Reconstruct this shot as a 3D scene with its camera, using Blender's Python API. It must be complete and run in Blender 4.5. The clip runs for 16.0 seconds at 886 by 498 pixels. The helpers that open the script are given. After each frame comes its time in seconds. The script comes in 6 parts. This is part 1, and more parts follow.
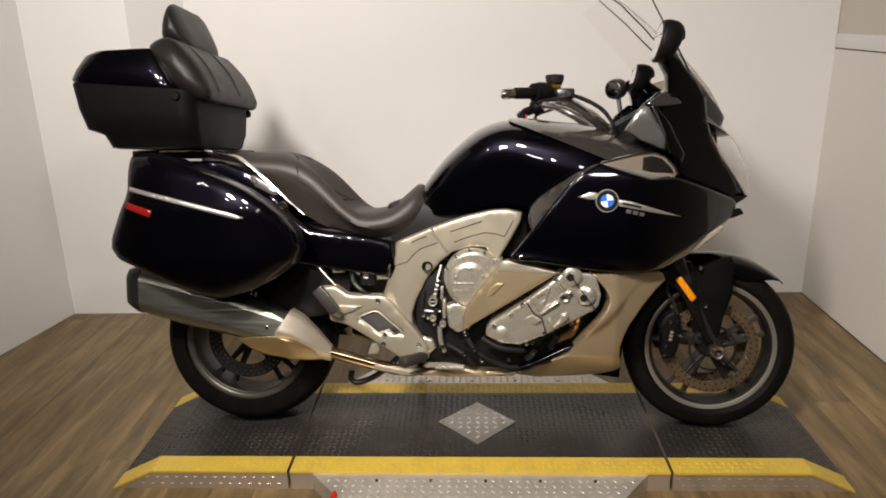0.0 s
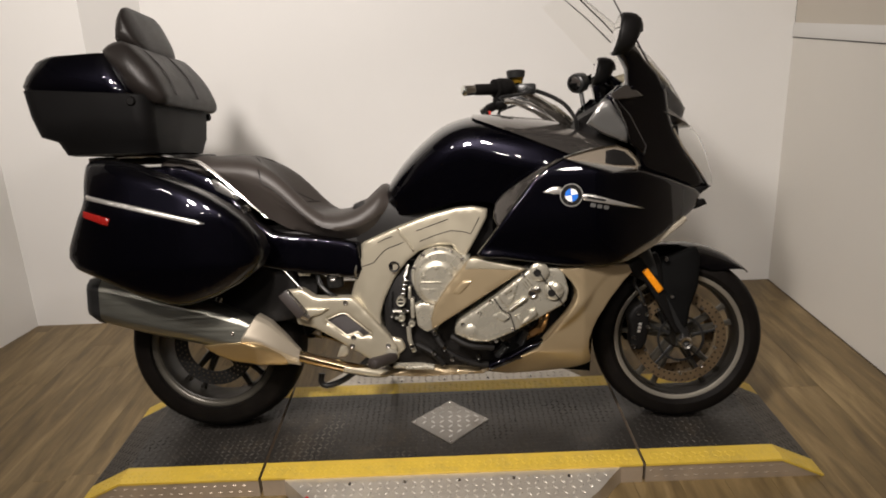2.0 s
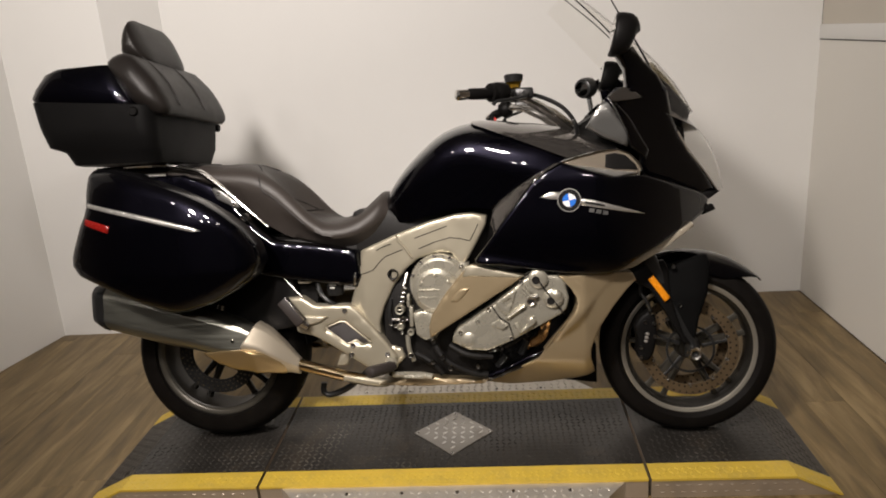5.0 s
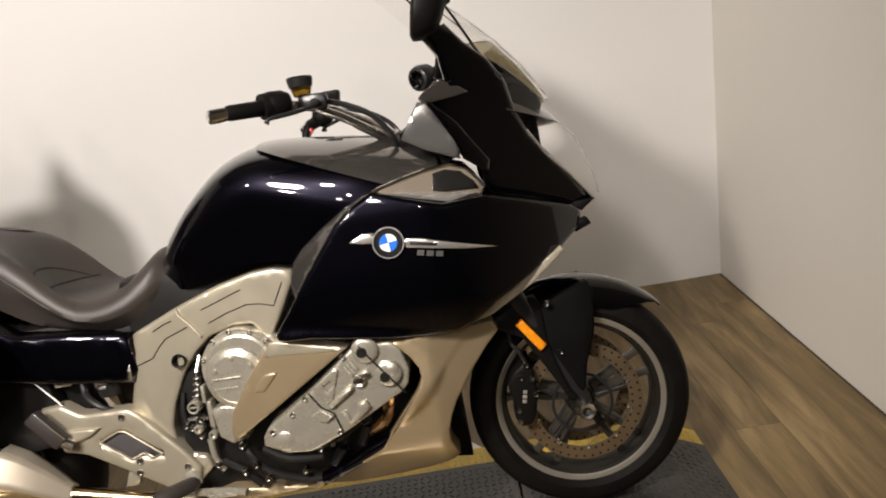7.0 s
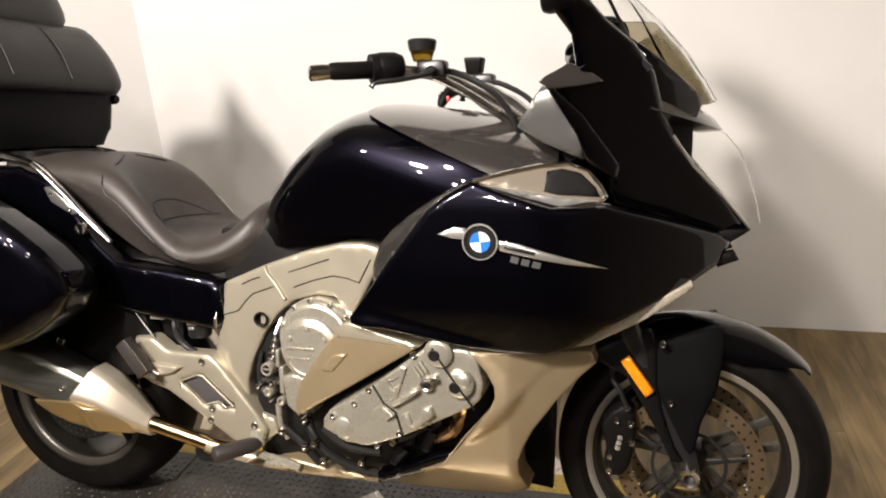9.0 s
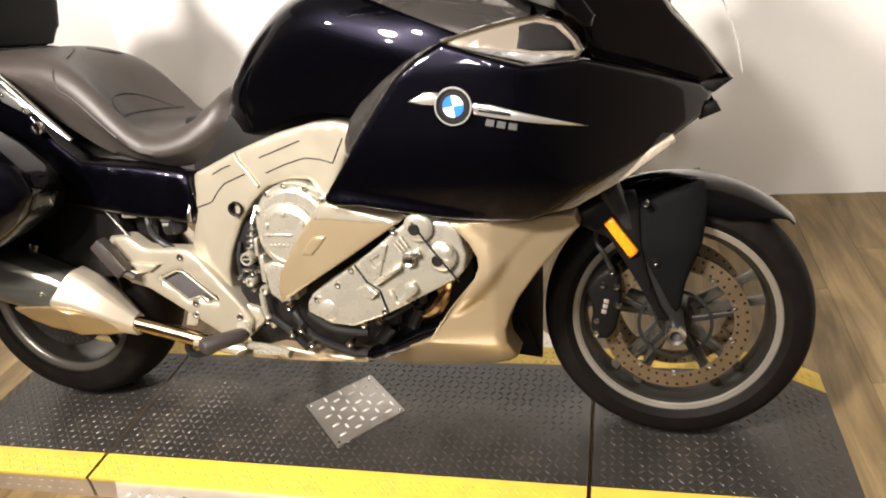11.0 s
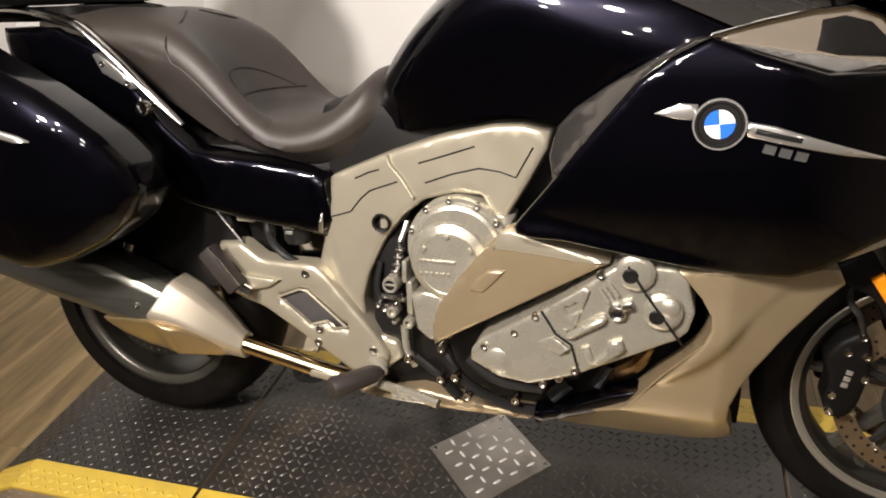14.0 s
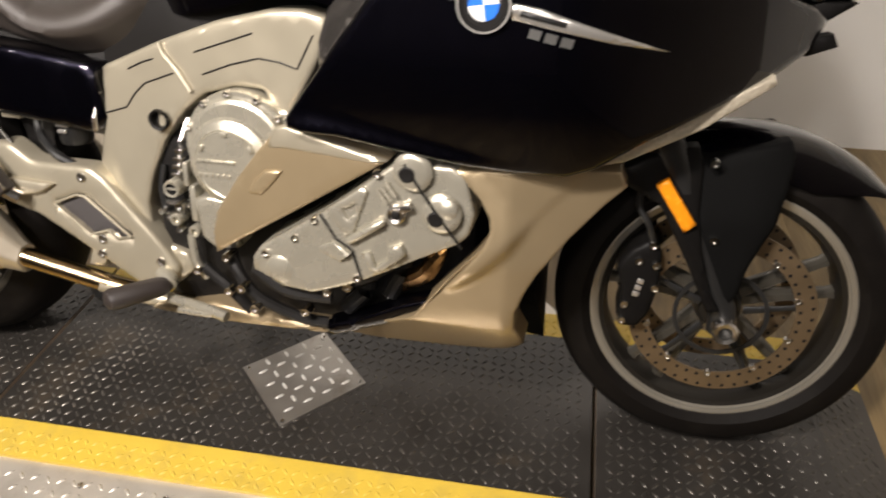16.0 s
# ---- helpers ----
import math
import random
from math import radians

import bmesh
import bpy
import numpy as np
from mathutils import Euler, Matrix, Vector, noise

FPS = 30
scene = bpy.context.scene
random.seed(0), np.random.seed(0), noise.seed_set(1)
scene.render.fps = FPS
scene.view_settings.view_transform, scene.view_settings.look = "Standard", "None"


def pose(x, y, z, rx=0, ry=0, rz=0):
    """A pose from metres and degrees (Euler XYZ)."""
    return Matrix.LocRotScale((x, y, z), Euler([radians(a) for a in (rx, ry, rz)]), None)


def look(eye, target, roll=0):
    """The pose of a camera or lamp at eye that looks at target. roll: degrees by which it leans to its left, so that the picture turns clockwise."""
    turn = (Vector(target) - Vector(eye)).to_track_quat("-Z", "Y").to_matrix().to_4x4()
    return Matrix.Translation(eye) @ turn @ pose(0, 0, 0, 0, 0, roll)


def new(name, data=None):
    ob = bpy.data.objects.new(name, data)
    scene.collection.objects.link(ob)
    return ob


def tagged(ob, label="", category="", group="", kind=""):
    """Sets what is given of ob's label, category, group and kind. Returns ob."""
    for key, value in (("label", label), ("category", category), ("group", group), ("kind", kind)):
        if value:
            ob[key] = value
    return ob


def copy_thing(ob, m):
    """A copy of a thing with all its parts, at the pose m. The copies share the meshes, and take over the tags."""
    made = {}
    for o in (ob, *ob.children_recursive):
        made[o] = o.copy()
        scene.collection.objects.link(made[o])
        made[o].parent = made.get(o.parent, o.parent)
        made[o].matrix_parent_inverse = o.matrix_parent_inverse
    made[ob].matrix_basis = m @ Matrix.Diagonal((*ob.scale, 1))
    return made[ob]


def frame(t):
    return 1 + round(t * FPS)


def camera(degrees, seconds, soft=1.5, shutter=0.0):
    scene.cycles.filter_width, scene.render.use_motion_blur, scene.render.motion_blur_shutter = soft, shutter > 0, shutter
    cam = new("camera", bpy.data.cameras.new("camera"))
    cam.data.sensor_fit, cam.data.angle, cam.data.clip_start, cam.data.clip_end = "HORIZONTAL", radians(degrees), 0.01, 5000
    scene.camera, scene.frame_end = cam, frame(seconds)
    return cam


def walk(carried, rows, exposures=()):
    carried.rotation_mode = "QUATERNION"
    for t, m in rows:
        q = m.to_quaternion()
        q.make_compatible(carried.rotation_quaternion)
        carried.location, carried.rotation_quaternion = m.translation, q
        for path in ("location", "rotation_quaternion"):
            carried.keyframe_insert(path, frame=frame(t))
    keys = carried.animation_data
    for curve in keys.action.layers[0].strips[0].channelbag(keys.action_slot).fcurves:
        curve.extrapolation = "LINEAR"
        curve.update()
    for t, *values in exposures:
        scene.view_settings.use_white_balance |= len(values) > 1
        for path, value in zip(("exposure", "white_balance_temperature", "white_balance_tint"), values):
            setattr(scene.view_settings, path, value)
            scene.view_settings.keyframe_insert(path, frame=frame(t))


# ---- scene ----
cam = camera(62.7, 16.0, 1.9, 0.4)
PATH = [
    (0, (0.831, -2.404, 1.528), (0.744, -0.502, 0.917), -1.3),
    (0.5, (0.837, -2.406, 1.531), (0.764, -0.503, 0.92), -1.2),
    (1, (0.853, -2.399, 1.533), (0.829, -0.496, 0.917), -0.9),
    (1.5, (0.858, -2.397, 1.527), (0.831, -0.492, 0.919), -1.9),
    (2, (0.859, -2.387, 1.527), (0.841, -0.486, 0.907), -2.5),
    (2.5, (0.871, -2.378, 1.531), (0.859, -0.478, 0.906), -2.7),
    (3, (0.869, -2.374, 1.538), (0.828, -0.476, 0.908), -2.9),
    (3.5, (0.874, -2.392, 1.529), (0.819, -0.491, 0.91), -3.1),
    (3.7, (0.876, -2.393, 1.531), (0.846, -0.492, 0.91), -3.4),
    (5.8, (1.178, -2.254, 1.458), (0.977, -0.342, 0.91), -3.9),
    (6, (1.22, -2.194, 1.458), (1.064, -0.289, 0.87), -5.2),
    (6.5, (1.309, -1.918, 1.43), (1.213, -0.005, 0.857), -6.0),
    (7, (1.372, -1.715, 1.46), (1.368, 0.177, 0.81), -9.5),
    (7.5, (1.478, -1.58, 1.491), (1.221, 0.27, 0.776), -4.2),
    (8, (1.534, -1.47, 1.506), (1.051, 0.368, 0.884), -1.7),
    (8.2, (1.547, -1.475, 1.485), (0.996, 0.347, 0.872), -3.3),
    (10.3, (1.551, -1.457, 1.419), (1.098, 0.297, 0.571), -6.2),
    (10.5, (1.546, -1.462, 1.407), (1.072, 0.28, 0.547), -6.5),
    (11, (1.557, -1.457, 1.361), (1.077, 0.25, 0.435), -7.9),
    (11.5, (1.581, -1.444, 1.32), (1.062, 0.244, 0.381), -6.8),
    (12, (1.478, -1.363, 1.325), (0.996, 0.311, 0.343), -6.0),
    (12.5, (1.309, -1.239, 1.338), (0.887, 0.425, 0.311), -9.2),
    (13, (1.248, -1.206, 1.335), (0.907, 0.449, 0.265), -7.4),
    (13.5, (1.208, -1.197, 1.343), (0.713, 0.441, 0.307), -7.8),
    (14, (1.174, -1.181, 1.353), (0.616, 0.458, 0.351), -5.8),
    (14.5, (1.188, -1.127, 1.273), (0.649, 0.482, 0.215), -4.4),
    (15, (1.203, -1.131, 1.194), (0.819, 0.402, -0.033), -0.1),
    (15.5, (1.239, -1.142, 1.218), (0.919, 0.443, 0.04), 0.3),
    (16, (1.375, -1.098, 1.244), (1.059, 0.507, 0.093), -1.1),
]
EXPOSURES = [(0, -0.14), (2, -0.2), (3.7, -0.26), (5.8, -0.32), (6.5, -0.26), (7, 0.02), (8.2, 0.34), (10.3, 0.82), (11, 1.06), (12, 0.85), (13, 0.44), (14, 0.28), (15, 0.29), (16, 0.38)]
walk(cam, [(t, look(eye, target, roll)) for t, eye, target, roll in PATH], EXPOSURES)

# ---- world and light ----
world = bpy.data.worlds.new("showroom_world")
scene.world = world
world.use_nodes = True
world.node_tree.nodes["Background"].inputs[0].default_value = (1.0, 0.93, 0.82, 1)
world.node_tree.nodes["Background"].inputs[1].default_value = 0.03


def spot_lamp(at, aim, power, cone=80, blend=1.0, size=0.10, colour=(1.0, 0.908, 0.84)):
    data = bpy.data.lights.new("spot_or_fill", "SPOT")
    data.energy, data.shadow_soft_size, data.color = power, size, colour
    data.spot_size, data.spot_blend = radians(cone), blend
    lamp = new("spot_or_fill", data)
    lamp.matrix_world = look(at, aim)
    return lamp


# the first two explain cast shadows; the rest add unseen fill and glossy specks
SPOTS = [((0.62, -1.80, 2.80), (1.05, -0.30, 0.0), 265, 82), ((-0.12, -2.20, 2.78), (0.50, 1.3, 1.55), 465, 98), ((-1.0, -2.20, 2.88), (0.4, 1.2, 1.8), 30, 80), ((1.6, -2.5, 2.88), (-1.4, 0.9, 1.9), 80, 64),
         ((-0.7, -3.3, 2.94), (0.3, 0.6, 1.1), 46, 84), ((0.7, -3.4, 2.94), (0.7, 0.6, 1.1), 46, 84), ((1.7, -3.9, 2.94), (2.5, 0.7, 1.0), 80, 74), ((0.1, -4.3, 2.94), (0.5, 0.8, 1.2), 60, 70)]
for at, aim, power, cone in SPOTS:
    spot_lamp(at, aim, power, cone, size=0.15 if power > 400 else 0.10 if power > 50 else 0.06)


# ---- materials ----
def material(name, colour, rough=0.5, metal=0.0, vary=0.12, scale=8.0, bump=0.0, bump_scale=200.0, coat=0.0, rough_vary=0.1, spec=0.5, stain=None, streak=None):
    m = bpy.data.materials.new(name)
    m.use_nodes = True
    nt = m.node_tree
    b = nt.nodes["Principled BSDF"]
    b.inputs["Roughness"].default_value = rough
    b.inputs["Metallic"].default_value = metal
    b.inputs["Coat Weight"].default_value = coat
    b.inputs["Coat Roughness"].default_value = 0.04
    b.inputs["Specular IOR Level"].default_value = spec
    co = nt.nodes.new("ShaderNodeTexCoord")
    no = nt.nodes.new("ShaderNodeTexNoise")
    no.inputs["Scale"].default_value = scale
    no.inputs["Detail"].default_value = 6
    nt.links.new(co.outputs["Object"], no.inputs["Vector"])
    fine = nt.nodes.new("ShaderNodeTexNoise")
    fine.inputs["Scale"].default_value = bump_scale
    fine.inputs["Detail"].default_value = 4
    nt.links.new(co.outputs["Object"], fine.inputs["Vector"])
    mix = nt.nodes.new("ShaderNodeMix")
    mix.data_type = "RGBA"
    lo = [c * (1 - vary) for c in colour]
    hi = [min(1, c * (1 + vary)) for c in colour]
    mix.inputs[6].default_value, mix.inputs[7].default_value = (*lo, 1), (*hi, 1)
    nt.links.new(no.outputs["Fac"], mix.inputs[0])
    last = mix.outputs[2]
    if stain:
        blot = nt.nodes.new("ShaderNodeTexNoise")
        blot.inputs["Scale"].default_value, blot.inputs["Detail"].default_value, blot.inputs["Roughness"].default_value = stain[1], 8, 0.7
        nt.links.new(co.outputs["Object"], blot.inputs["Vector"])
        cut = nt.nodes.new("ShaderNodeMapRange")
        cut.inputs["From Min"].default_value, cut.inputs["From Max"].default_value = stain[2], stain[3]
        cut.inputs["To Max"].default_value = stain[4]
        nt.links.new(blot.outputs["Fac"], cut.inputs["Value"])
        over = nt.nodes.new("ShaderNodeMix")
        over.data_type = "RGBA"
        over.inputs[7].default_value = (*stain[0], 1)
        nt.links.new(cut.outputs["Result"], over.inputs[0])
        nt.links.new(last, over.inputs[6])
        last = over.outputs[2]
    nt.links.new(last, b.inputs["Base Color"])
    if rough_vary:
        rr = nt.nodes.new("ShaderNodeMapRange")
        rr.inputs["To Min"].default_value = max(0.02, rough - rough_vary)
        rr.inputs["To Max"].default_value = min(1, rough + rough_vary)
        nt.links.new(no.outputs["Fac"], rr.inputs["Value"])
        nt.links.new(rr.outputs["Result"], b.inputs["Roughness"])
    if bump:
        bn = nt.nodes.new("ShaderNodeBump")
        bn.inputs["Strength"].default_value = bump
        bn.inputs["Distance"].default_value = 0.002
        nt.links.new(fine.outputs["Fac"], bn.inputs["Height"])
        nt.links.new(bn.outputs["Normal"], b.inputs["Normal"])
    if streak:
        long = nt.nodes.new("ShaderNodeMapping")
        long.inputs["Scale"].default_value = streak[0]
        nt.links.new(co.outputs["Object"], long.inputs[0])
        wav = nt.nodes.new("ShaderNodeTexNoise")
        wav.inputs["Scale"].default_value, wav.inputs["Detail"].default_value, wav.inputs["Distortion"].default_value = 1.0, 2, 0.6
        nt.links.new(long.outputs[0], wav.inputs["Vector"])
        dent = nt.nodes.new("ShaderNodeBump")
        dent.inputs["Strength"].default_value, dent.inputs["Distance"].default_value = streak[1], 0.01
        nt.links.new(wav.outputs["Fac"], dent.inputs["Height"])
        nt.links.new(dent.outputs["Normal"], b.inputs["Normal"])
    return m


def wood_material():
    m = bpy.data.materials.new("oak_vinyl")
    m.use_nodes = True
    nt = m.node_tree
    b = nt.nodes["Principled BSDF"]
    b.inputs["Roughness"].default_value = 0.45
    co = nt.nodes.new("ShaderNodeTexCoord")
    info = nt.nodes.new("ShaderNodeObjectInfo")
    add = nt.nodes.new("ShaderNodeVectorMath")
    add.operation = "MULTIPLY_ADD"
    add.inputs[1].default_value = (13.0, 7.0, 3.0)
    comb = nt.nodes.new("ShaderNodeCombineXYZ")
    for i in range(3):
        nt.links.new(info.outputs["Random"], comb.inputs[i])
    nt.links.new(comb.outputs[0], add.inputs[0])
    mp = nt.nodes.new("ShaderNodeMapping")
    mp.inputs["Scale"].default_value = (7.0, 0.8, 1.0)
    nt.links.new(co.outputs["Object"], add.inputs[2])
    nt.links.new(add.outputs[0], mp.inputs[0])
    grain = nt.nodes.new("ShaderNodeTexNoise")
    grain.inputs["Scale"].default_value, grain.inputs["Detail"].default_value, grain.inputs["Roughness"].default_value = 2.6, 8, 0.62
    grain.inputs["Distortion"].default_value = 0.5
    nt.links.new(mp.outputs[0], grain.inputs["Vector"])
    cloud = nt.nodes.new("ShaderNodeTexNoise")
    cloud.inputs["Scale"].default_value = 2.3
    nt.links.new(add.outputs[0], cloud.inputs["Vector"])
    ramp = nt.nodes.new("ShaderNodeValToRGB")
    ramp.color_ramp.elements[0].position, ramp.color_ramp.elements[1].position = 0.3, 0.72
    ramp.color_ramp.elements[0].color = (0.105, 0.071, 0.031, 1)
    ramp.color_ramp.elements[1].color = (0.315, 0.226, 0.108, 1)
    mid = ramp.color_ramp.elements.new(0.5)
    mid.color = (0.188, 0.130, 0.056, 1)
    sumn = nt.nodes.new("ShaderNodeMath")
    sumn.operation = "MULTIPLY_ADD"
    sumn.inputs[1].default_value = 0.28
    nt.links.new(cloud.outputs["Fac"], sumn.inputs[0])
    half = nt.nodes.new("ShaderNodeMath")
    half.operation = "MULTIPLY_ADD"
    half.inputs[1].default_value, half.inputs[2].default_value = 1.05, -0.165
    nt.links.new(grain.outputs["Fac"], half.inputs[0])
    nt.links.new(half.outputs[0], sumn.inputs[2])
    nt.links.new(sumn.outputs[0], ramp.inputs[0])
    tone = nt.nodes.new("ShaderNodeHueSaturation")
    tr = nt.nodes.new("ShaderNodeMapRange")
    tr.inputs["To Min"].default_value, tr.inputs["To Max"].default_value = 0.94, 1.06
    nt.links.new(info.outputs["Random"], tr.inputs["Value"])
    nt.links.new(tr.outputs[0], tone.inputs["Value"])
    nt.links.new(ramp.outputs[0], tone.inputs["Color"])
    nt.links.new(tone.outputs[0], b.inputs["Base Color"])
    bn = nt.nodes.new("ShaderNodeBump")
    bn.inputs["Strength"].default_value, bn.inputs["Distance"].default_value = 0.15, 0.002
    nt.links.new(grain.outputs["Fac"], bn.inputs["Height"])
    nt.links.new(bn.outputs["Normal"], b.inputs["Normal"])
    return m


def glass_material(name, colour, rough=0.0, ior=1.45):
    m = bpy.data.materials.new(name)
    m.use_nodes = True
    b = m.node_tree.nodes["Principled BSDF"]
    b.inputs["Base Color"].default_value = (*colour, 1)
    b.inputs["Transmission Weight"].default_value = 1
    b.inputs["Roughness"].default_value = rough
    b.inputs["IOR"].default_value = ior
    return m


WALL = material("white_wall_paint", (0.84, 0.832, 0.808), 0.55, vary=0.03, scale=2.0, bump=0.15, bump_scale=60)
CEIL = material("unseen_ceiling_dark", (0.11, 0.105, 0.10), 0.8, vary=0.06)
DARKWALL = material("unseen_wall_brown", (0.24, 0.205, 0.165), 0.7, vary=0.1)
WOOD = wood_material()
JOINT = material("dark_floor_joint", (0.075, 0.052, 0.027), 0.8)
BLACKPLATE = material("black_painted_tread_plate", (0.026, 0.0235, 0.021), 0.34, vary=0.5, scale=9, bump=0.2, bump_scale=120, rough_vary=0.15, stain=((0.075, 0.058, 0.04), 5.0, 0.56, 0.72, 0.7))
YELLOW = material("yellow_safety_paint", (0.69, 0.485, 0.065), 0.4, vary=0.12, scale=14, bump=0.15, bump_scale=150, stain=((0.36, 0.27, 0.10), 8.0, 0.5, 0.75, 0.55))
ALU = material("bare_aluminium_tread_plate", (0.66, 0.615, 0.545), 0.38, metal=0.55, vary=0.15, scale=14, bump=0.15, bump_scale=180, stain=((0.30, 0.26, 0.21), 6.0, 0.55, 0.75, 0.5))
PLATE = material("scuffed_aluminium_cover", (0.36, 0.34, 0.31), 0.36, metal=0.8, vary=0.2, scale=16, bump=0.15, bump_scale=180, stain=((0.16, 0.13, 0.10), 9.0, 0.54, 0.72, 0.7))
# paler than the cover plate, to put glints on its lugs
LUGALU = material("glint_paled_lug_crests", (0.68, 0.665, 0.63), 0.3, metal=0.4, vary=0.15, scale=16, rough_vary=0.06)
STEELFACE = material("worn_metal_edge", (0.52, 0.44, 0.35), 0.32, metal=0.55, vary=0.25, scale=12, bump=0.1)
PAINT = material("dark_blue_metallic_paint", (0.0031, 0.0029, 0.0056), 0.32, metal=0.85, vary=0.15, scale=30, coat=1.0, rough_vary=0.03, spec=0.1)
MATTE = material("matte_black_plastic", (0.0056, 0.0052, 0.005), 0.44, spec=0.09, vary=0.2, bump=0.12, bump_scale=500)
BOXGREY = material("dark_textured_case_plastic", (0.0042, 0.004, 0.004), 0.5, spec=0.10, vary=0.15, bump=0.2, bump_scale=600)
DARK = material("engine_bay_black", (0.0085, 0.0078, 0.0074), 0.5, spec=0.2, vary=0.3)
BLACKFIN = material("flat_black_plastic", (0.004, 0.004, 0.004), 0.7, spec=0.05, vary=0.2)
LEATHER = material("black_seat_vinyl", (0.036, 0.0295, 0.0255), 0.48, spec=0.5, vary=0.15, scale=20, bump=0.3, bump_scale=420, rough_vary=0.06)
FRAME = material("champagne_frame_paint", (0.405, 0.367, 0.282), 0.33, metal=0.5, vary=0.05, scale=20, bump=0.04, bump_scale=900)
CHAMP = material("champagne_fairing_paint", (0.345, 0.27, 0.165), 0.33, metal=0.5, vary=0.05, scale=20, coat=0.2)
ENGINE = material("cast_engine_silver", (0.45, 0.425, 0.35), 0.28, metal=0.6, vary=0.10, scale=25, bump=0.05, bump_scale=500, stain=((0.30, 0.27, 0.20), 18.0, 0.55, 0.75, 0.4))
CHROME = material("chrome", (0.80, 0.78, 0.75), 0.14, metal=1.0, vary=0.03, rough_vary=0.03)
SATIN = material("satin_chrome_badge", (0.74, 0.72, 0.68), 0.3, metal=0.85, vary=0.04, rough_vary=0.05)
BRUSHED = material("brushed_steel", (0.62, 0.60, 0.57), 0.25, metal=1.0, vary=0.08, scale=30, rough_vary=0.06)
MUFF = material("polished_exhaust_steel", (0.36, 0.36, 0.315), 0.32, metal=0.95, vary=0.25, scale=6, rough_vary=0.06, streak=((2.5, 26.0, 32.0), 0.22))
# front spokes grey; rims, hubs and rear spokes darker, rear lip duller
RIM = material("grey_wheel_tone", (0.072, 0.066, 0.054), 0.32, metal=0.45, vary=0.06)
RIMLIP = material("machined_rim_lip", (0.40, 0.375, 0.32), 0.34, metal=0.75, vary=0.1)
DARKRIM = material("dark_wheel_tone", (0.018, 0.016, 0.013), 0.34, metal=0.4, vary=0.1)
# worn black, lightened and blotched paler so the glints sit in the colour
LUGBLACK = material("worn_glint_lug_crests", (0.075, 0.07, 0.062), 0.30, metal=0.6, vary=0.8, scale=5, bump=0.2, bump_scale=200, rough_vary=0.1, stain=((0.26, 0.24, 0.21), 4.0, 0.55, 0.68, 0.9))
RUBBER = material("tyre_rubber", (0.0058, 0.0048, 0.0042), 0.6, spec=0.09, vary=0.25, scale=30, bump=0.2, bump_scale=250, stain=((0.013, 0.011, 0.009), 9.0, 0.5, 0.75, 0.7))
DISC = material("brake_disc_steel", (0.17, 0.122, 0.072), 0.34, metal=0.6, vary=0.3, scale=18)
BLACKMETAL = material("black_metal", (0.02, 0.02, 0.02), 0.32, metal=0.3, vary=0.2)
SILVERTRIM = material("silver_plastic_trim", (0.20, 0.198, 0.19), 0.3, metal=0.7, vary=0.05)
DASHGREY = material("graphite_tank_lacquer", (0.165, 0.152, 0.141), 0.13, metal=0.85, vary=0.06, rough_vary=0.03, coat=0.5)
AMBER = material("amber_reflector", (0.76, 0.26, 0.009), 0.25, vary=0.3, scale=90, bump=0.5, bump_scale=260)
REDREF = material("red_reflector", (0.20, 0.008, 0.006), 0.25, vary=0.15, scale=120)
BLUE = material("emblem_blue", (0.03, 0.16, 0.62), 0.2, vary=0.03)
WHITE = material("emblem_white", (0.82, 0.82, 0.82), 0.2, vary=0.02)
REDGRIP = material("red_vinyl_grip", (0.62, 0.03, 0.02), 0.35, vary=0.08)
PEG = material("brown_black_peg_rubber", (0.028, 0.022, 0.02), 0.55, vary=0.15, bump=0.3, bump_scale=500)
PADVINYL = material("dark_brown_pad_vinyl", (0.0125, 0.0102, 0.009), 0.42, spec=0.32, vary=0.2, scale=14, bump=0.4, bump_scale=300)
# the white wall paint again, with the side wall's dimmer, warmer light in it
EASTWALL = material("dim_side_white_wall_paint", (0.80, 0.775, 0.72), 0.55, vary=0.03, scale=2.0, bump=0.15, bump_scale=60)
# beige that holds the shade on the upper side wall
UPPERWALL = material("shade_darkened_wall", (0.62, 0.575, 0.50), 0.6, vary=0.04, scale=2.0)
SEAM = material("dark_seat_stitching", (0.012, 0.010, 0.009), 0.6, vary=0.2)
INSERT = material("grey_insert_pad", (0.055, 0.05, 0.05), 0.6, vary=0.1, bump=0.3, bump_scale=700)
COPPER = material("heated_header_pipe", (0.42, 0.27, 0.14), 0.28, metal=1.0, vary=0.3, scale=20)
FLUID = glass_material("amber_fluid", (0.24, 0.14, 0.015), 0.1)
CLEAR = glass_material("clear_screen", (0.965, 0.96, 0.945), 0.0, 1.08)
SMOKED = glass_material("smoked_screen", (0.46, 0.42, 0.32), 0.0, 1.03)
LEDSTRIP = material("ribbed_clear_lamp_plastic", (0.47, 0.42, 0.33), 0.22, metal=0.3, vary=0.35, scale=160, bump=0.9, bump_scale=170, coat=0.5)
LENS = glass_material("clear_lens", (0.985, 0.985, 0.98), 0.0, 1.015)
TIPSTEEL = material("satin_muffler_tip", (0.58, 0.515, 0.41), 0.36, metal=0.65, vary=0.06, scale=12, rough_vary=0.05)
# gold stands in for the floor and stripe reflected in the steel
FLOORGOLD = material("floor_reflection_gold", (0.36, 0.265, 0.135), 0.3, metal=0.7, vary=0.08, scale=18, rough_vary=0.05)
PIPEGOLD = material("polished_bronze_pipe", (0.60, 0.46, 0.28), 0.15, metal=1.0, vary=0.12, scale=16, rough_vary=0.04)
